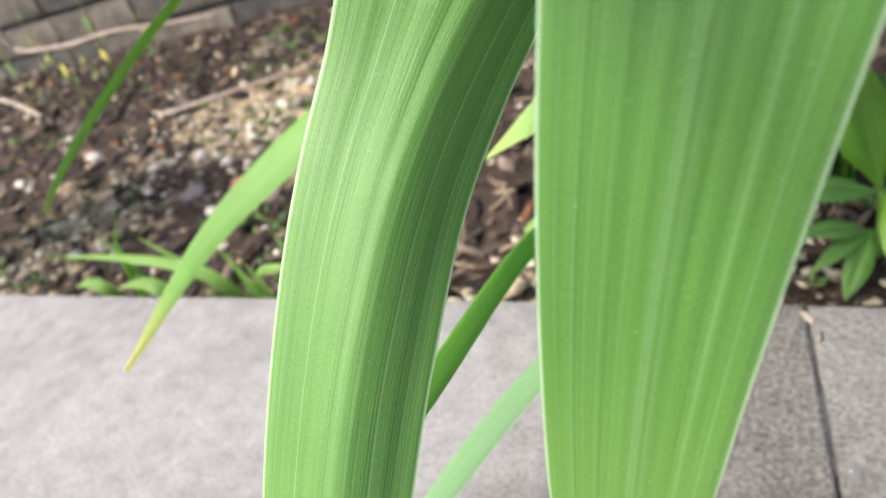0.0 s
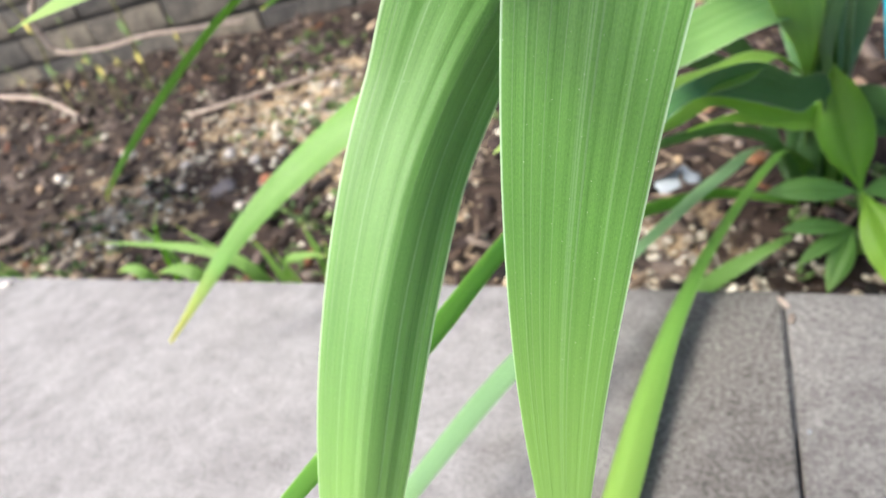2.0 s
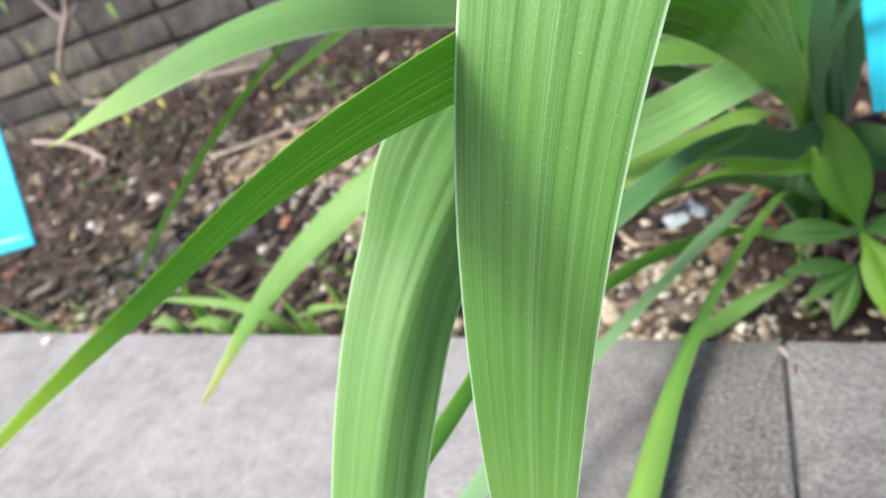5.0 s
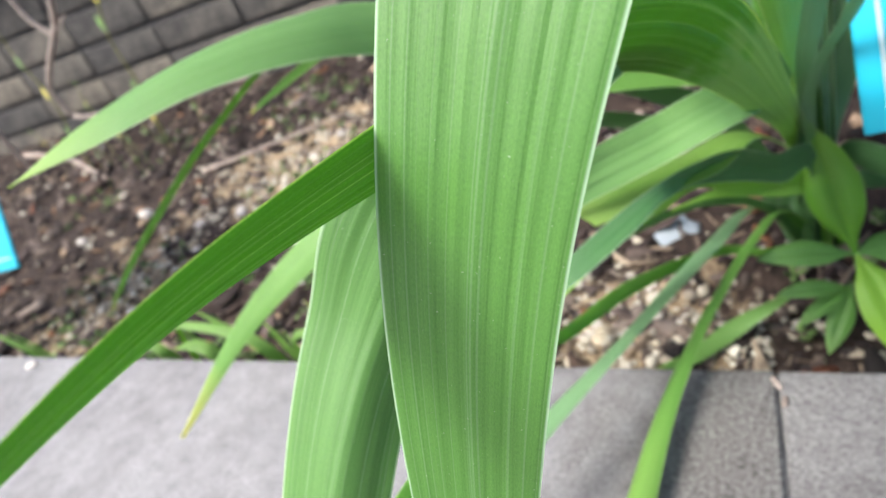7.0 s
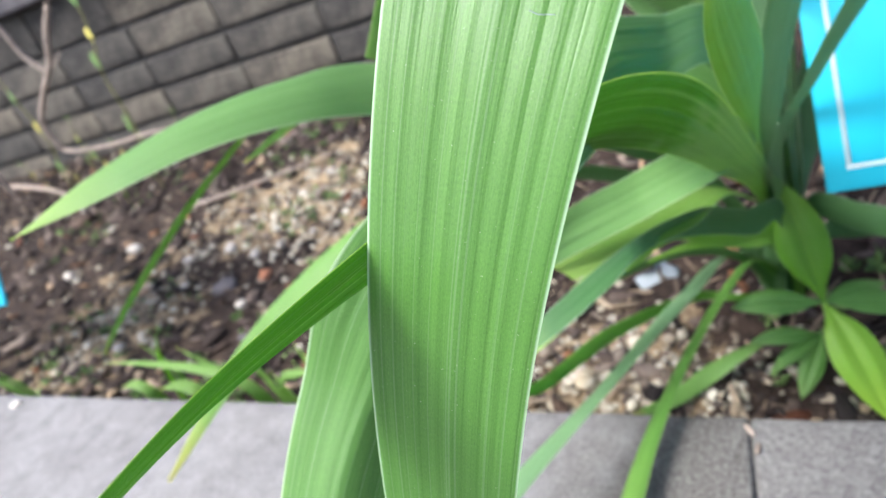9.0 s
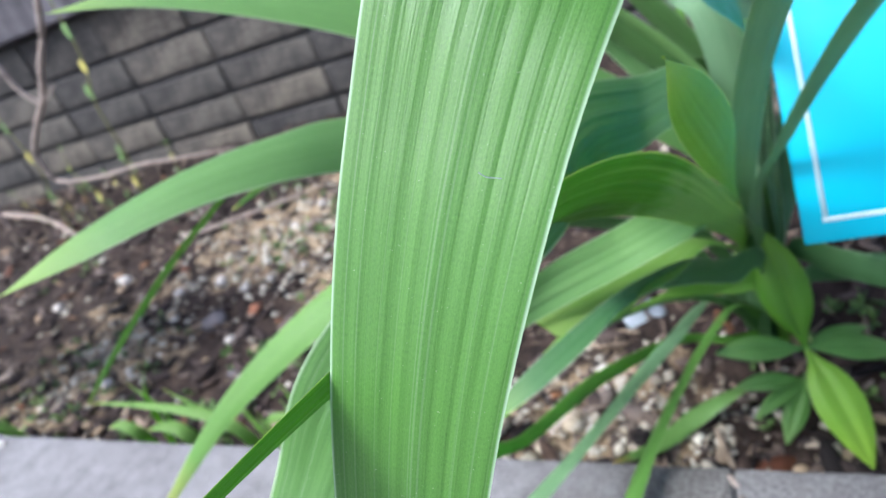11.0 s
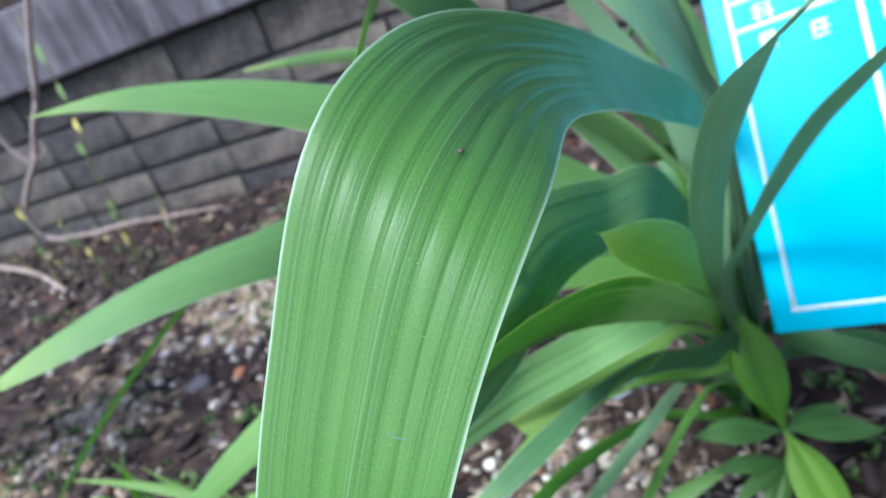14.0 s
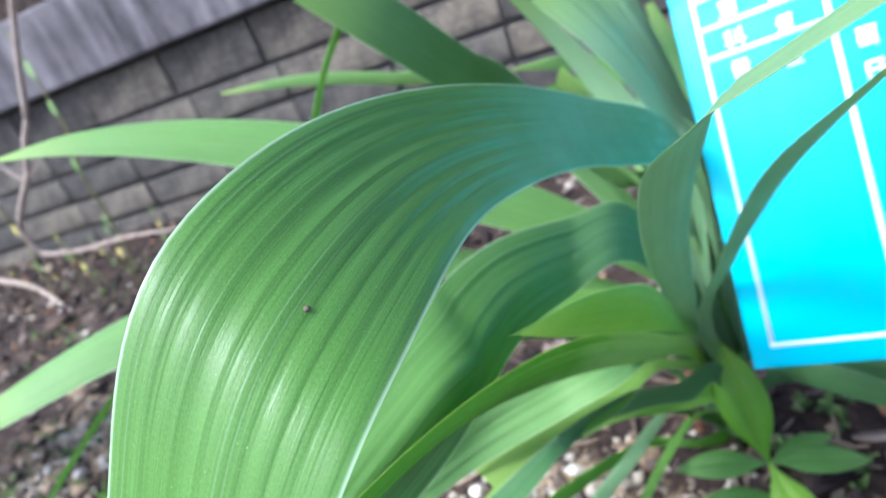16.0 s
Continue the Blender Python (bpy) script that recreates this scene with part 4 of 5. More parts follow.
blade(iris, [
    (0.0341, 0.2589, -0.0950, -0.0020, 0.0085, 0.0078),
    (0.0280, 0.1700, 0.0800, -0.0009, 0.0038, 0.0035),
    (0.0234, 0.1028, 0.1677, -0.0009, 0.0038, 0.0035),
    (0.0153, 0.0100, 0.2532, 0.0089, 0.0065, 0.0092),
    (0.0071, -0.0680, 0.3125, 0.0077, 0.0038, 0.0072),
    (0.0030, -0.1290, 0.3530, -0.0006, -0.0003, -0.0000)], OLIVE, -0.08, 0.01, "short light green leaf", seed=29)
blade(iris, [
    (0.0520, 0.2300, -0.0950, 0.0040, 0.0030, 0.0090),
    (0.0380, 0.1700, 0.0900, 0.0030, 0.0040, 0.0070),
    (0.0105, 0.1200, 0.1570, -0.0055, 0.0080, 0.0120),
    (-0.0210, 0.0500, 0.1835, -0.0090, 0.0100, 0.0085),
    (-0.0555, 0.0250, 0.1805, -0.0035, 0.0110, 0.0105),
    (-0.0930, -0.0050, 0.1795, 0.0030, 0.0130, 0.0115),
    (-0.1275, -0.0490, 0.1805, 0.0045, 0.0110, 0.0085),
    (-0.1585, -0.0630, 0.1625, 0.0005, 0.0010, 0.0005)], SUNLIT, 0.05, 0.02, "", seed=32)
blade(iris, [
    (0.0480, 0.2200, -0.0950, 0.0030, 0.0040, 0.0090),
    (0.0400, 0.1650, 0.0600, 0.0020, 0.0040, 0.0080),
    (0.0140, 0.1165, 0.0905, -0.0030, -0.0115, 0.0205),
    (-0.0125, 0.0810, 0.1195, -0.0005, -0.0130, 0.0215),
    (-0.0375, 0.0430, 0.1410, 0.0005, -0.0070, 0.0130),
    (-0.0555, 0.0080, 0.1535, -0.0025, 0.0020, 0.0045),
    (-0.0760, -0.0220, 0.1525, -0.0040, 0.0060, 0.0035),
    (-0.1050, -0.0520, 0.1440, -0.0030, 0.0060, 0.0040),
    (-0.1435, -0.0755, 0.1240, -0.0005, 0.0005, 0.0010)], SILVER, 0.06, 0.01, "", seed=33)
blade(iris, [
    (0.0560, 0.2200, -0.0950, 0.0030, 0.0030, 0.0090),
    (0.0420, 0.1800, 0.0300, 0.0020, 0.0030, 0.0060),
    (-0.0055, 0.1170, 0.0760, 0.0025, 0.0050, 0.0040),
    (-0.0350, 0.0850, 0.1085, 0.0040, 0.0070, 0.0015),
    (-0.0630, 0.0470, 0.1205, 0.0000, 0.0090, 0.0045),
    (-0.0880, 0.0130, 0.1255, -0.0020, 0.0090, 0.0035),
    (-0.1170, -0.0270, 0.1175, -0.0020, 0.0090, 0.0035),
    (-0.1565, -0.0555, 0.0980, -0.0005, 0.0005, 0.0010)], LIT_LIME, 0.05, 0.01, "", seed=34)
blade(iris, [
    (0.0603, 0.2532, -0.0950, -0.0000, -0.0063, -0.0098),
    (0.0100, 0.2000, -0.0600, -0.0000, -0.0025, -0.0039),
    (-0.0396, 0.1766, -0.0352, -0.0000, -0.0025, -0.0039),
    (-0.0966, 0.0667, 0.0252, 0.0034, -0.0029, -0.0037),
    (-0.1229, -0.0500, 0.0879, 0.0037, -0.0016, -0.0022),
    (-0.1180, -0.1317, 0.1637, 0.0017, -0.0028, -0.0032),
    (-0.1313, -0.2306, 0.1833, 0.0027, -0.0019, -0.0024),
    (-0.1497, -0.2919, 0.1838, 0.0019, -0.0014, -0.0017),
    (-0.1561, -0.3134, 0.1840, 0.0003, -0.0002, -0.0002)], BRIGHT, 0.06, 0.0, "narrow low leaf", seed=35)
blade(iris, [
    (0.0683, 0.2556, -0.0950, 0.0109, -0.0031, 0.0029),
    (0.0020, 0.2057, -0.0069, 0.0053, -0.0015, 0.0014),
    (-0.0390, 0.0898, 0.0400, 0.0065, -0.0027, 0.0007),
    (-0.0884, -0.0282, 0.0616, 0.0057, -0.0023, 0.0021),
    (-0.1520, -0.1447, 0.0619, 0.0072, -0.0028, 0.0000),
    (-0.2122, -0.2696, 0.0420, 0.0033, -0.0015, -0.0014)], DUSTY, 0.1, 0.0, "narrow bluish leaf reaching over the kerb", seed=36)
blade(iris, [
    (0.0619, 0.2450, -0.0950, 0.0080, -0.0051, 0.0068),
    (0.0200, 0.1800, 0.0000, 0.0040, -0.0026, 0.0034),
    (-0.0053, 0.1206, 0.0236, 0.0043, -0.0028, 0.0036),
    (-0.0430, 0.0300, 0.0192, 0.0050, -0.0023, 0.0045),
    (-0.0669, -0.0489, 0.0156, 0.0071, -0.0024, 0.0044),
    (-0.0801, -0.1167, 0.0113, 0.0095, -0.0020, 0.0037),
    (-0.0886, -0.1744, 0.0077, 0.0101, -0.0013, 0.0033),
    (-0.0960, -0.2224, 0.0060, 0.0086, -0.0012, 0.0030),
    (-0.1013, -0.2673, 0.0050, 0.0010, 0.0000, 0.0004)], LIME, 0.28, 0.0, "pale green leaf lying out over the kerb", seed=37)
blade(iris, [
    (0.0560, 0.2500, -0.0950, 0.0040, -0.0030, -0.0090),
    (0.0460, 0.1900, 0.0300, 0.0030, -0.0020, -0.0070),
    (-0.0010, 0.1150, 0.1230, 0.0066, -0.0052, -0.0012),
    (-0.0350, 0.0650, 0.1360, 0.0126, -0.0099, -0.0022),
    (-0.0710, 0.0200, 0.1480, 0.0109, -0.0088, -0.0020),
    (-0.0990, -0.0200, 0.1590, 0.0090, -0.0067, -0.0013)], OLIVE, 0.05, 0.01, "", seed=43)
blade(iris, [
    (0.0600, 0.2150, -0.0950, 0.0020, 0.0020, 0.0080),
    (0.0480, 0.1850, 0.0150, 0.0010, 0.0020, 0.0060),
    (0.0110, 0.1450, 0.0520, -0.0010, 0.0050, 0.0040),
    (-0.0125, 0.1220, 0.0715, 0.0025, 0.0060, 0.0025),
    (-0.0350, 0.0990, 0.0850, 0.0030, 0.0050, 0.0010),
    (-0.0605, 0.0745, 0.0910, 0.0005, 0.0005, 0.0010)], LIT_LIME, 0.05, 0.01, "short lime-green leaf", seed=44)
blade(iris, [
    (0.0460, 0.2350, -0.0950, 0.0190, 0.0020, 0.0000),
    (0.0420, 0.2180, -0.0200, 0.0154, 0.0017, 0.0008),
    (0.0370, 0.2000, 0.0450, 0.0053, 0.0010, 0.0003)], WAXY, -0.25, 0.01, "folded sheath at the foot of the fan", seed=45, name="sheath")
blade(iris, [
    (0.0560, 0.2450, -0.0950, 0.0160, 0.0020, 0.0000),
    (0.0580, 0.2280, -0.0200, 0.0129, 0.0017, 0.0008),
    (0.0560, 0.2100, 0.0450, 0.0045, 0.0010, 0.0003)], WAXY, -0.25, 0.01, "folded sheath at the foot of the fan", seed=46, name="sheath")
blade(iris, [
    (0.0400, 0.2450, -0.0950, 0.0160, 0.0020, 0.0000),
    (0.0300, 0.2280, -0.0200, 0.0129, 0.0017, 0.0008),
    (0.0220, 0.2100, 0.0450, 0.0045, 0.0010, 0.0003)], WAXY, -0.25, 0.01, "folded sheath at the foot of the fan", seed=47, name="sheath")
blade(iris, [
    (0.0175, 0.1352, -0.0577, 0.0015, -0.0070, 0.0033),
    (-0.0299, 0.1148, -0.0789, 0.0053, -0.0078, -0.0011),
    (-0.0640, 0.0834, -0.0823, 0.0045, -0.0051, -0.0016),
    (-0.1011, 0.0434, -0.0610, 0.0011, -0.0011, -0.0007)], WILTED, 0.08, 0.0, "short browning leaf on the soil", seed=38)
blade(iris, [
    (-0.3110, 0.1330, 0.2630, -0.0010, 0.0000, 0.0037),
    (-0.3350, 0.1120, 0.2560, -0.0010, 0.0000, 0.0037),
    (-0.3570, 0.0930, 0.2490, -0.0008, 0.0000, 0.0029),
    (-0.3820, 0.0690, 0.2400, -0.0003, 0.0000, 0.0010)], YOUNG, 0.1, 0.0, "narrow light green leaf", seed=41)
blade(iris, [
    (-0.2200, 0.2000, 0.2600, -0.0037, 0.0026, -0.0027),
    (-0.3210, 0.0980, 0.2802, -0.0037, 0.0026, -0.0027),
    (-0.3631, 0.0130, 0.2574, -0.0025, 0.0031, -0.0033),
    (-0.4065, -0.0600, 0.2163, -0.0016, 0.0030, -0.0030),
    (-0.4472, -0.0970, 0.1767, -0.0006, 0.0017, -0.0016),
    (-0.4885, -0.0748, 0.1505, 0.0002, 0.0002, -0.0001)], WILTED, 0.1, 0.0, "thin leaf with a dry brown tip", seed=40)

# ---- broad-leaved seedling beside the iris ----
seedling = thing("seedling", (0.075, 0.15, -0.095), "small seedling with glossy oval green leaves beside the iris", "plant")
NODE = Vector((0.066, 0.134, -0.012))
tube([(0.078, 0.152, -0.10), (0.072, 0.145, -0.05), NODE], [0.0028, 0.0022], GRASS, seedling, "stem")


def oval_leaf(base, tip, half, facing, sag=0.0, label="", seed=0, mat=BROAD):
    base, tip = Vector(base), Vector(tip)
    way = tip - base
    side = way.cross(Vector(facing)).normalized()
    out = way.cross(side).normalized()
    rows = []
    for k, w in ((0.0, 0.05), (0.12, 0.28), (0.30, 0.80), (0.52, 1.0), (0.74, 0.76), (0.90, 0.36), (1.0, 0.02)):
        c = base + way * k + Vector((0, 0, sag * 4 * k * (1 - k)))
        rows.append((*c, *(side * half * w)))
    return blade(seedling, rows, mat, bow=-1.0, pleat=0.012, label=label, steps=6, cells=24, thick=0.0006, seed=seed, name="leaf", profile=((0, 0), (0.25, 0.085), (0.42, 0.055), (0.5, 0.02), (0.58, 0.055), (0.75, 0.085), (1, 0)))


EYE_WAY = (-0.10, -0.80, 0.75)
LOWER = Vector((0.064, 0.130, -0.046))
oval_leaf(NODE, (0.040, 0.185, 0.084), 0.021, EYE_WAY, 0.0, "large glossy green leaf", 1)
oval_leaf(NODE, (-0.006, 0.109, 0.008), 0.0120, (0, -0.5, 1), 0.004, "", 2, MATTE)
oval_leaf(LOWER, (0.006, 0.099, -0.024), 0.0085, (0, -0.5, 1), 0.004, "", 3, MATTE)
oval_leaf(LOWER, (0.019, 0.094, -0.058), 0.0070, (0, -0.7, 1), 0.004, "", 4, MATTE)
oval_leaf(LOWER, (0.042, 0.087, -0.082), 0.0100, (0, -0.9, 0.6), 0.002, "", 5, MATTE)
oval_leaf(NODE, (0.101, 0.062, -0.078), 0.019, (0.1, -0.8, 0.8), 0.006, "bright yellow-green young leaf", 6, FRESH)
oval_leaf(NODE, (0.148, 0.176, -0.058), 0.013, (0, -0.5, 1), 0.004, "", 7, MATTE)
oval_leaf(NODE, (0.122, 0.190, -0.040), 0.009, (0, -0.4, 1), 0.004, "", 8, MATTE)

# ---- grass tufts against the kerb ----
def grass_tuft(place, blades, label):
    tuft = thing("grass_tuft", place, label, "grass", "grass tufts at the kerb")
    for k, (points, half) in enumerate(blades):
        rows = []
        for i, p in enumerate(points):
            r = half * (1 - (i / (len(points) - 1)) ** 2 * 0.95)
            rows.append((*p, 0.0, r * 0.72, r * 0.69) if abs(points[-1][0] - points[0][0]) > 0.04 else (*p, r, 0.0, 0.0))
        blade(tuft, rows, GRASS, bow=0.1, pleat=0.0, steps=5, cells=6, thick=0.0004, seed=30 + k)
    return tuft


grass_tuft((-0.60, 0.035, -0.09), [
    ([(-0.66, 0.040, -0.09), (-0.652, 0.045, 0.0), (-0.640, 0.045, 0.036), (-0.606, 0.045, 0.079)], 0.0070),
    ([(-0.49, 0.035, -0.09), (-0.505, 0.030, -0.018), (-0.544, 0.030, 0.012), (-0.624, 0.030, 0.026), (-0.728, 0.030, 0.031)], 0.0088),
    ([(-0.50, 0.040, -0.09), (-0.524, 0.035, -0.015), (-0.553, 0.035, 0.016), (-0.590, 0.035, 0.050)], 0.0062),
    ([(-0.68, 0.035, -0.09), (-0.683, 0.030, -0.030), (-0.704, 0.030, -0.010), (-0.732, 0.028, -0.014)], 0.0110),
    ([(-0.58, 0.035, -0.09), (-0.596, 0.030, -0.026), (-0.624, 0.030, -0.010), (-0.662, 0.028, -0.016)], 0.0115),
    ([(-0.64, 0.05, -0.09), (-0.655, 0.055, -0.01), (-0.69, 0.06, 0.035)], 0.0050)], "bright green grass tuft against the kerb edge")
grass_tuft((-0.46, 0.035, -0.09), [
    ([(-0.468, 0.035, -0.09), (-0.473, 0.030, -0.023), (-0.478, 0.030, 0.008), (-0.486, 0.030, 0.034)], 0.0078),
    ([(-0.452, 0.035, -0.09), (-0.458, 0.030, -0.020), (-0.466, 0.030, 0.018)], 0.0062),
    ([(-0.478, 0.035, -0.09), (-0.470, 0.036, -0.012), (-0.439, 0.040, 0.001), (-0.408, 0.040, 0.000)], 0.0070),
    ([(-0.43, 0.045, -0.09), (-0.430, 0.050, 0.0), (-0.432, 0.050, 0.040)], 0.0055),
    ([(-0.40, 0.040, -0.09), (-0.409, 0.040, -0.013), (-0.405, 0.040, 0.022)], 0.0055)], "short light green grass tuft by the kerb")
grass_tuft((-1.0, 0.035, -0.09), [
    ([(-0.98, 0.04, -0.09), (-1.0, 0.035, -0.03), (-1.06, 0.03, 0.03)], 0.0075),
    ([(-0.95, 0.04, -0.09), (-0.965, 0.035, -0.03), (-1.0, 0.03, 0.02)], 0.004)], "dark green grass blades by the kerb joint")

# ---- bare shrub and fallen twigs ----
shrub = thing("bare_shrub", (-2.32, 0.95, -0.08), "bare brown shrub stem with thin crooked twigs", "shrub")
tube([(-1.029, 0.72, 0.772), (-1.091, 0.72, 0.694), (-1.156, 0.72, 0.617), (-1.222, 0.72, 0.541), (-1.3, 0.72, 0.441), (-1.366, 0.72, 0.382), (-1.41, 0.72, 0.331), (-1.442, 0.72, 0.303)], [0.0055, 0.0065, 0.0072, 0.0075], TWIG, shrub)
tube([(-1.440, 0.720, 0.306), (-1.502, 0.720, 0.265), (-1.574, 0.720, 0.207), (-1.586, 0.720, 0.160), (-1.574, 0.720, 0.121), (-1.524, 0.720, 0.105)], [0.0075, 0.007, 0.0065, 0.0058, 0.005], TWIG, shrub)
tube([(-1.532, 0.720, 0.107), (-1.392, 0.720, 0.101), (-1.257, 0.720, 0.107), (-1.112, 0.720, 0.100), (-0.986, 0.750, 0.085)], [0.005, 0.0045, 0.004, 0.003], TWIG, shrub)
tube([(-2.32, 0.95, -0.12), (-2.25, 0.90, 0.20), (-1.95, 0.80, 0.40), (-1.528, 0.720, 0.476), (-1.497, 0.720, 0.425), (-1.483, 0.720, 0.356), (-1.444, 0.720, 0.304)], [0.009, 0.008, 0.007, 0.006, 0.0055], TWIG, shrub)
tube([(-1.436, 0.720, 0.305), (-1.401, 0.720, 0.319), (-1.362, 0.720, 0.338)], [0.0045, 0.003, 0.002], TWIG, shrub)


def fallen_twig(points, r):
    ob = tube(points, [r, r * 0.8, r * 0.4], TWIG, None, "fallen_twig")
    return tagged(ob, "dry pale twig lying on the mulch", "twig", "fallen twigs")


fallen_twig([(-2.474, 1.047, -0.055), (-2.0, 0.884, -0.045), (-1.637, 0.727, -0.075)], 0.010)
fallen_twig([(-1.162, 0.636, -0.066), (-1.027, 0.672, -0.058), (-0.911, 0.730, -0.058), (-0.823, 0.808, -0.066)], 0.0052)

def weed_stem(points, r, leaves):
    stem = thing("weed_stem", points[0], "thin olive weed stem with tiny leaves, some yellowed", "weed", "weeds by the shrub")
    tube(points, [r, r * 0.6], STALK, stem, "stem", 5, 6)
    for k, (x, y, z, s) in enumerate(leaves):
        rows = [(x + s * a * 0.6, y - 0.4 * s * a, z - s * (0.2 * a + 0.5 * a * a), s * w, -s * w * 0.3, s * w * 0.5) for a, w in ((0, 0.03), (0.4, 0.25), (0.75, 0.2), (1, 0.02))]
        blade(stem, rows, YELLOWED if k % 5 == 1 else WEED, steps=4, cells=4, thick=0.0005, seed=60 + k)


weed_stem([(-1.60, 0.95, -0.08), (-1.53, 0.92, 0.10), (-1.50, 0.90, 0.24), (-1.42, 0.88, 0.38), (-1.38, 0.86, 0.62)], 0.0035,
          [(-1.50, 0.90, 0.30, 0.06), (-1.44, 0.88, 0.36, 0.05), (-1.55, 0.92, 0.12, 0.05), (-1.41, 0.87, 0.45, 0.06), (-1.39, 0.86, 0.55, 0.07)])
weed_stem([(-1.75, 0.78, -0.08), (-1.73, 0.78, 0.05), (-1.68, 0.77, 0.16), (-1.70, 0.77, 0.30), (-1.66, 0.76, 0.46)], 0.0028,
          [(-1.73, 0.78, 0.08, 0.05), (-1.69, 0.77, 0.20, 0.05), (-1.70, 0.77, 0.29, 0.05), (-1.67, 0.76, 0.40, 0.05)])
weed_stem([(-1.50, 0.74, -0.08), (-1.49, 0.74, 0.02), (-1.50, 0.74, 0.09)], 0.0022, [(-1.51, 0.74, 0.10, 0.045), (-1.49, 0.74, 0.06, 0.04), (-1.47, 0.74, 0.03, 0.03)])
weed_stem([(-1.42, 0.80, -0.08), (-1.40, 0.79, 0.03), (-1.37, 0.78, 0.12)], 0.0022, [(-1.38, 0.78, 0.13, 0.035), (-1.40, 0.79, 0.06, 0.04), (-1.36, 0.78, 0.10, 0.03)])

for x, y, tall in ((-1.62, 0.86, 0.20), (-1.70, 0.82, 0.14), (-1.56, 0.90, 0.16), (-1.80, 0.90, 0.26), (-1.46, 0.98, 0.18), (-1.90, 0.84, 0.18)):
    lean = 0.3 * math.sin(x * 90)
    weed_stem([(x, y, -0.09), (x + lean * 0.1, y, -0.09 + tall * 0.45), (x + lean * 0.25, y - 0.01, -0.09 + tall)], 0.0018,
              [(x + lean * 0.25 * k, y - 0.01, -0.09 + tall * k, 0.022 + 0.02 * (k * 7 % 1)) for k in (0.5, 0.75, 1.0)])

# ---- loose bits ----
crumb = bmesh.new()
bmesh.ops.create_icosphere(crumb, subdivisions=2, radius=0.0007)
for v in crumb.verts:
    v.co *= 1 + 0.5 * noise.noise(v.co * 900)
    v.co.z *= 0.6
ob = part("soil_crumb", crumb, CRUMB)
ob.location = (-0.0079, -0.1829, 0.4055)
tagged(ob, "tiny brown crumb of soil lying on the arched leaf", "crumb")
fibre = tube([(-0.0236, -0.2215, 0.3700), (-0.0222, -0.2222, 0.3692), (-0.0208, -0.2222, 0.3688), (-0.0195, -0.2224, 0.3685)], [0.00007, 0.00008, 0.00006], CHALK, None, "fibre", 4, 5)
tagged(fibre, "fine white fibre lying on the arched leaf", "fibre")
shard = bmesh.new()
bmesh.ops.create_icosphere(shard, subdivisions=2, radius=0.025)
for v in shard.verts:
    v.co = Vector((v.co.x * 1.1, v.co.y * 0.75, v.co.z * 0.22)) * (1 + 0.6 * noise.noise(v.co * 45))
ob = part("white_stone", shard, CHALK)
ob.location = (-0.087, 0.274, -0.086)
ob.rotation_euler = (0.35, -0.2, 0.5)
tagged(ob, "flat bluish-white broken stone lying on the soil", "stone")


def scrap(name, size, place, turn, mat, label, category):
    bm = bmesh.new()
    bmesh.ops.create_icosphere(bm, subdivisions=2, radius=0.5)
    for v in bm.verts:
        v.co = Vector((v.co.x * size[0], v.co.y * size[1], v.co.z * size[2])) * (1 + 0.5 * noise.noise(v.co * 3 + Vector(place) * 50))
    ob = part(name, bm, mat)
    ob.location, ob.rotation_euler = place, turn
    return tagged(ob, label, category)


scrap("fallen_petal", (0.018, 0.013, 0.004), (-0.886, -0.017, 0.002), (0.1, 0.1, 0.4), PALE_STONE, "small cream petal lying on the kerb", "petal")
scrap("dry_husk", (0.005, 0.012, 0.003), (0.0, -0.012, 0.000), (0.1, 0.1, 0.5), TWIG, "dry tan husk stuck in the kerb joint", "husk")
scrap("dry_husk", (0.004, 0.009, 0.003), (0.004, -0.028, 0.000), (0.1, 0.1, -0.3), BARK, "dark dry husk stuck in the kerb joint", "husk")
scrap("grit", (0.0018, 0.0018, 0.0014), (0.006, -0.118, 0.0008), (0, 0, 0), CHALK, "pale grain of grit beside the kerb joint", "grit")
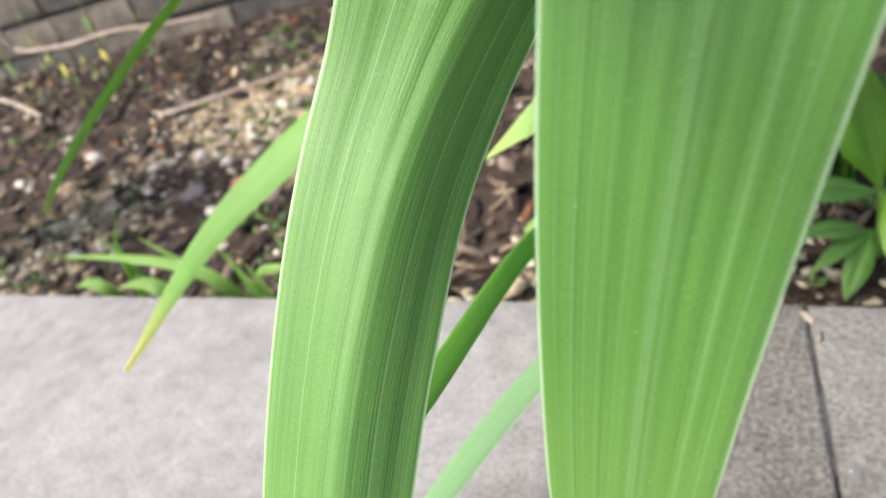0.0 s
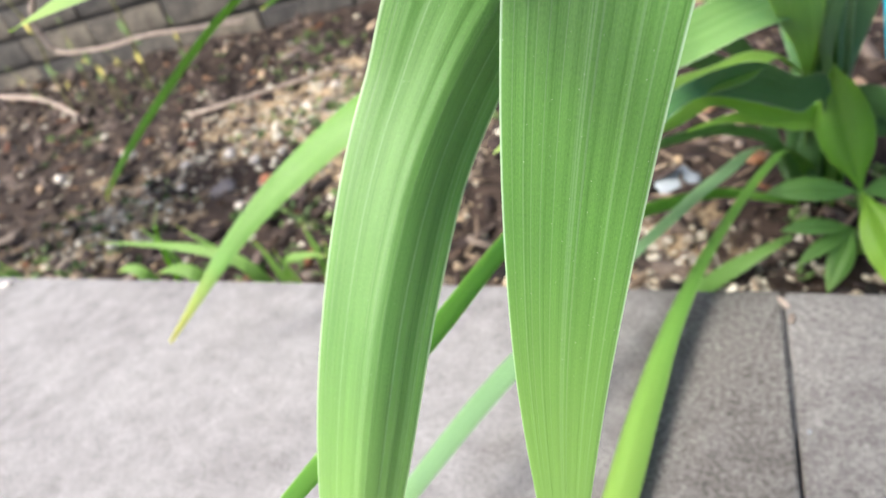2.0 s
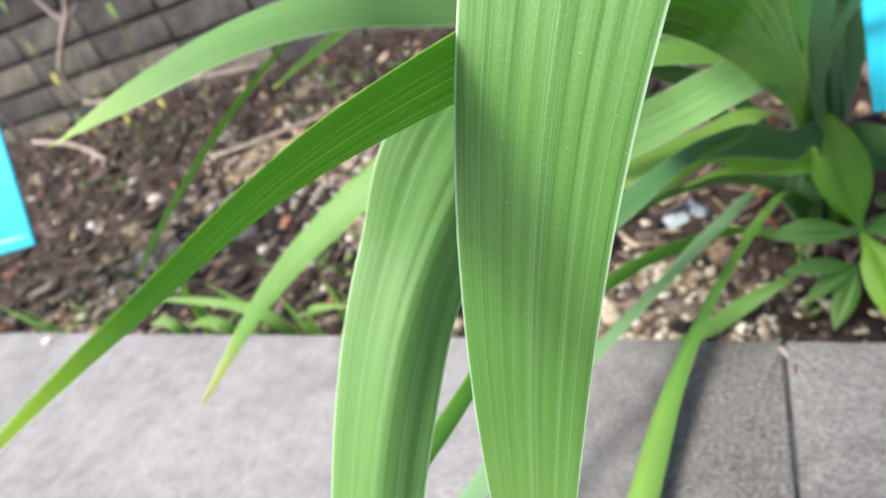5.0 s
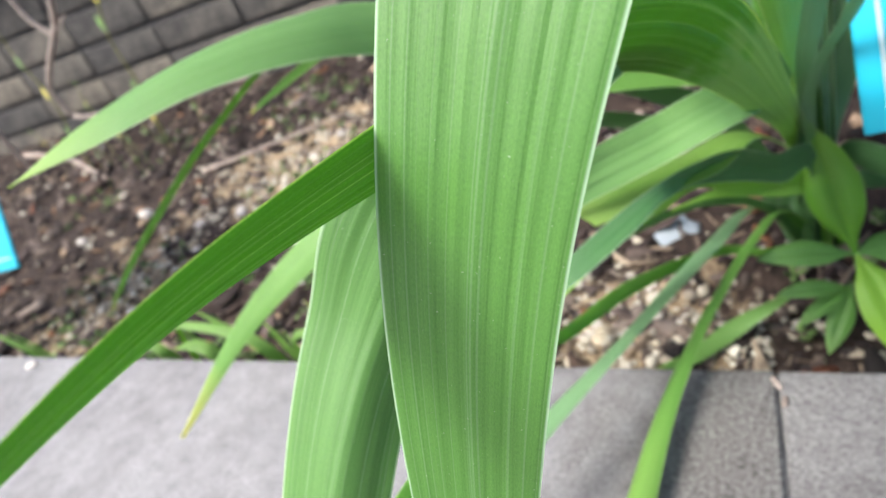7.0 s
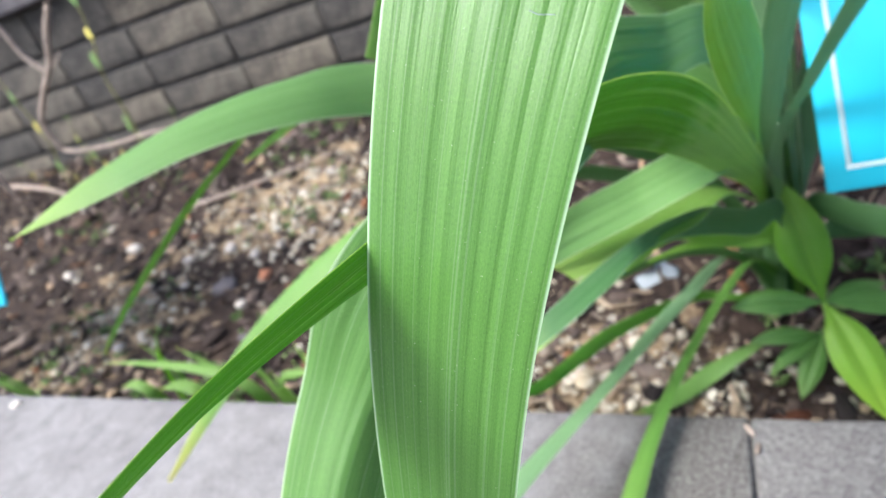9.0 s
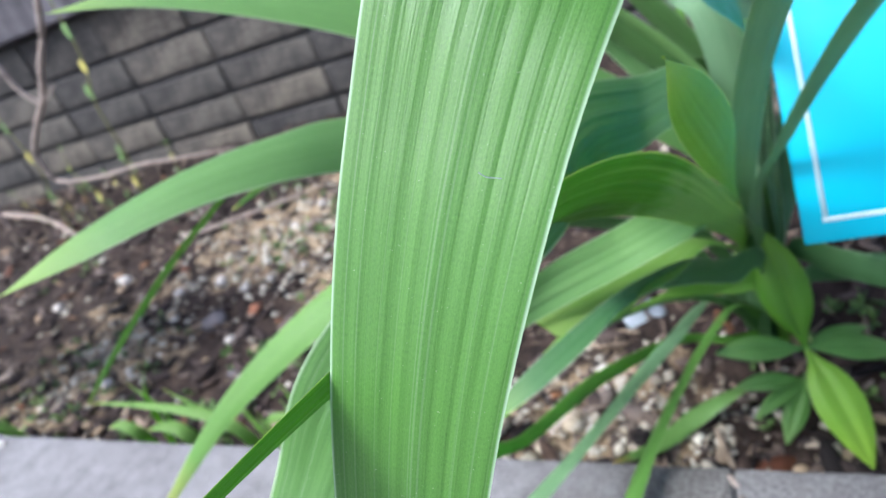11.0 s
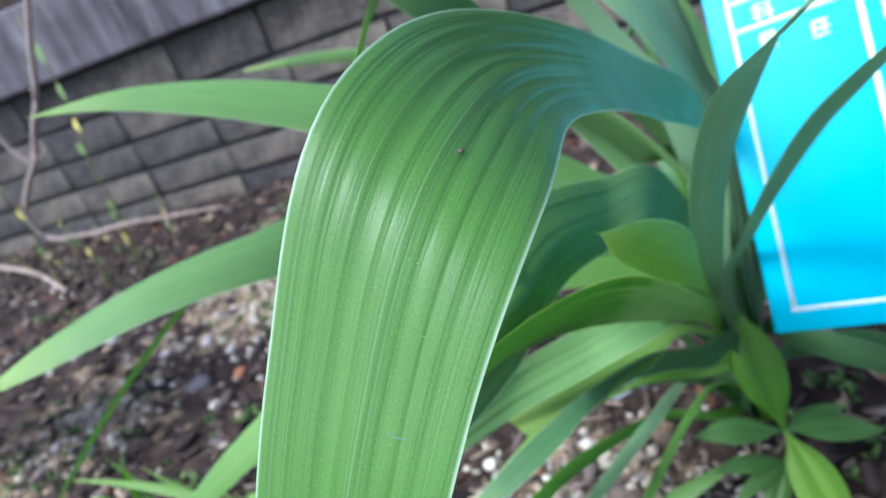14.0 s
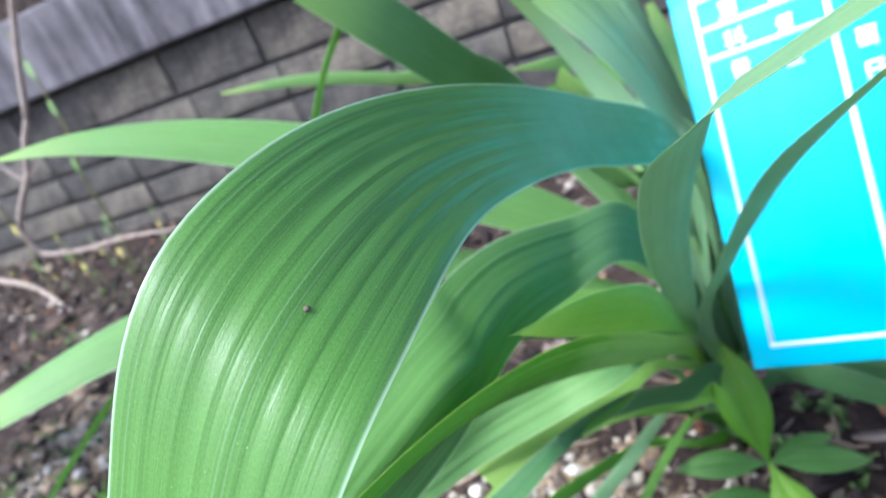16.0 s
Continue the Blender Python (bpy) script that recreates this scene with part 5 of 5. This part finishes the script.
for x, y, s in ((-0.115, 0.045, 0.026), (-0.06, 0.060, 0.022), (-0.19, 0.055, 0.030), (-0.235, 0.10, 0.034), (-0.15, 0.12, 0.020), (-0.03, 0.045, 0.018), (0.085, 0.030, 0.024), (-0.29, 0.075, 0.024), (-0.335, 0.035, 0.026), (-0.10, 0.10, 0.016), (-0.269, 0.034, 0.016), (-0.294, 0.030, 0.016), (-0.065, 0.116, 0.021), (-0.273, 0.085, 0.015), (-0.288, 0.035, 0.014), (-0.062, 0.120, 0.021), (-0.100, 0.045, 0.015), (-0.152, 0.108, 0.022), (-0.076, 0.032, 0.019), (-0.138, 0.082, 0.013), (-0.198, 0.033, 0.023), (-0.080, 0.087, 0.015), (-0.067, 0.090, 0.022), (-0.086, 0.082, 0.016), (-0.160, 0.073, 0.013), (-0.248, 0.118, 0.012), (-0.326, 0.096, 0.015), (-0.180, 0.078, 0.015), (-0.041, 0.045, 0.016), (-0.279, 0.097, 0.015), (-0.233, 0.110, 0.015), (-0.172, 0.129, 0.012)):
    scrap("cream_stone", (s, s * 0.8, s * 0.6), (x, y, soil_height(x, y) + s * 0.2), (0.2, 0.3, x * 40), CREAM_STONE, "cream angular stone lying by the kerb", "stone")["group"] = "cream stones by the kerb"
for x, y, s in ((-0.895, 0.439, 0.0309), (-0.750, 0.272, 0.0221), (-1.377, 0.412, 0.0275), (-1.001, 0.423, 0.0251), (-1.223, 0.486, 0.0318), (-0.930, 0.330, 0.0185), (-0.812, 0.411, 0.0201), (-0.798, 0.713, 0.0209), (-0.833, 0.638, 0.0191), (-0.973, 0.183, 0.0224), (-0.763, 0.430, 0.0176), (-0.698, 0.456, 0.0151)):
    scrap("pale_pebble", (s, s * 0.85, s * 0.7), (x, y, soil_height(x, y) + s * 0.25), (0.3, 0.2, x * 30), PALE_STONE, "rounded whitish pebble lying on the dark mulch", "pebble")["group"] = "whitish pebbles on the mulch"
for (x, y, s), shade, label in zip(((-0.824, 0.320, 0.0668), (-0.749, 0.349, 0.0313), (-0.693, 0.200, 0.0279), (-1.620, 0.663, 0.0733)), (SLATE, BRICK, SLATE, LOOSE_BARK), ("flat dark grey stone lying on the mulch", "orange-brown brick chip on the mulch", "dark grey stone half sunk in the soil", "broad brown bark slab on the soil")):
    scrap("stone_chip", (s, s * 0.62, s * 0.3), (x, y, soil_height(x, y) + s * 0.12), (0.25, -0.15, x * 23), shade, label, "stone")
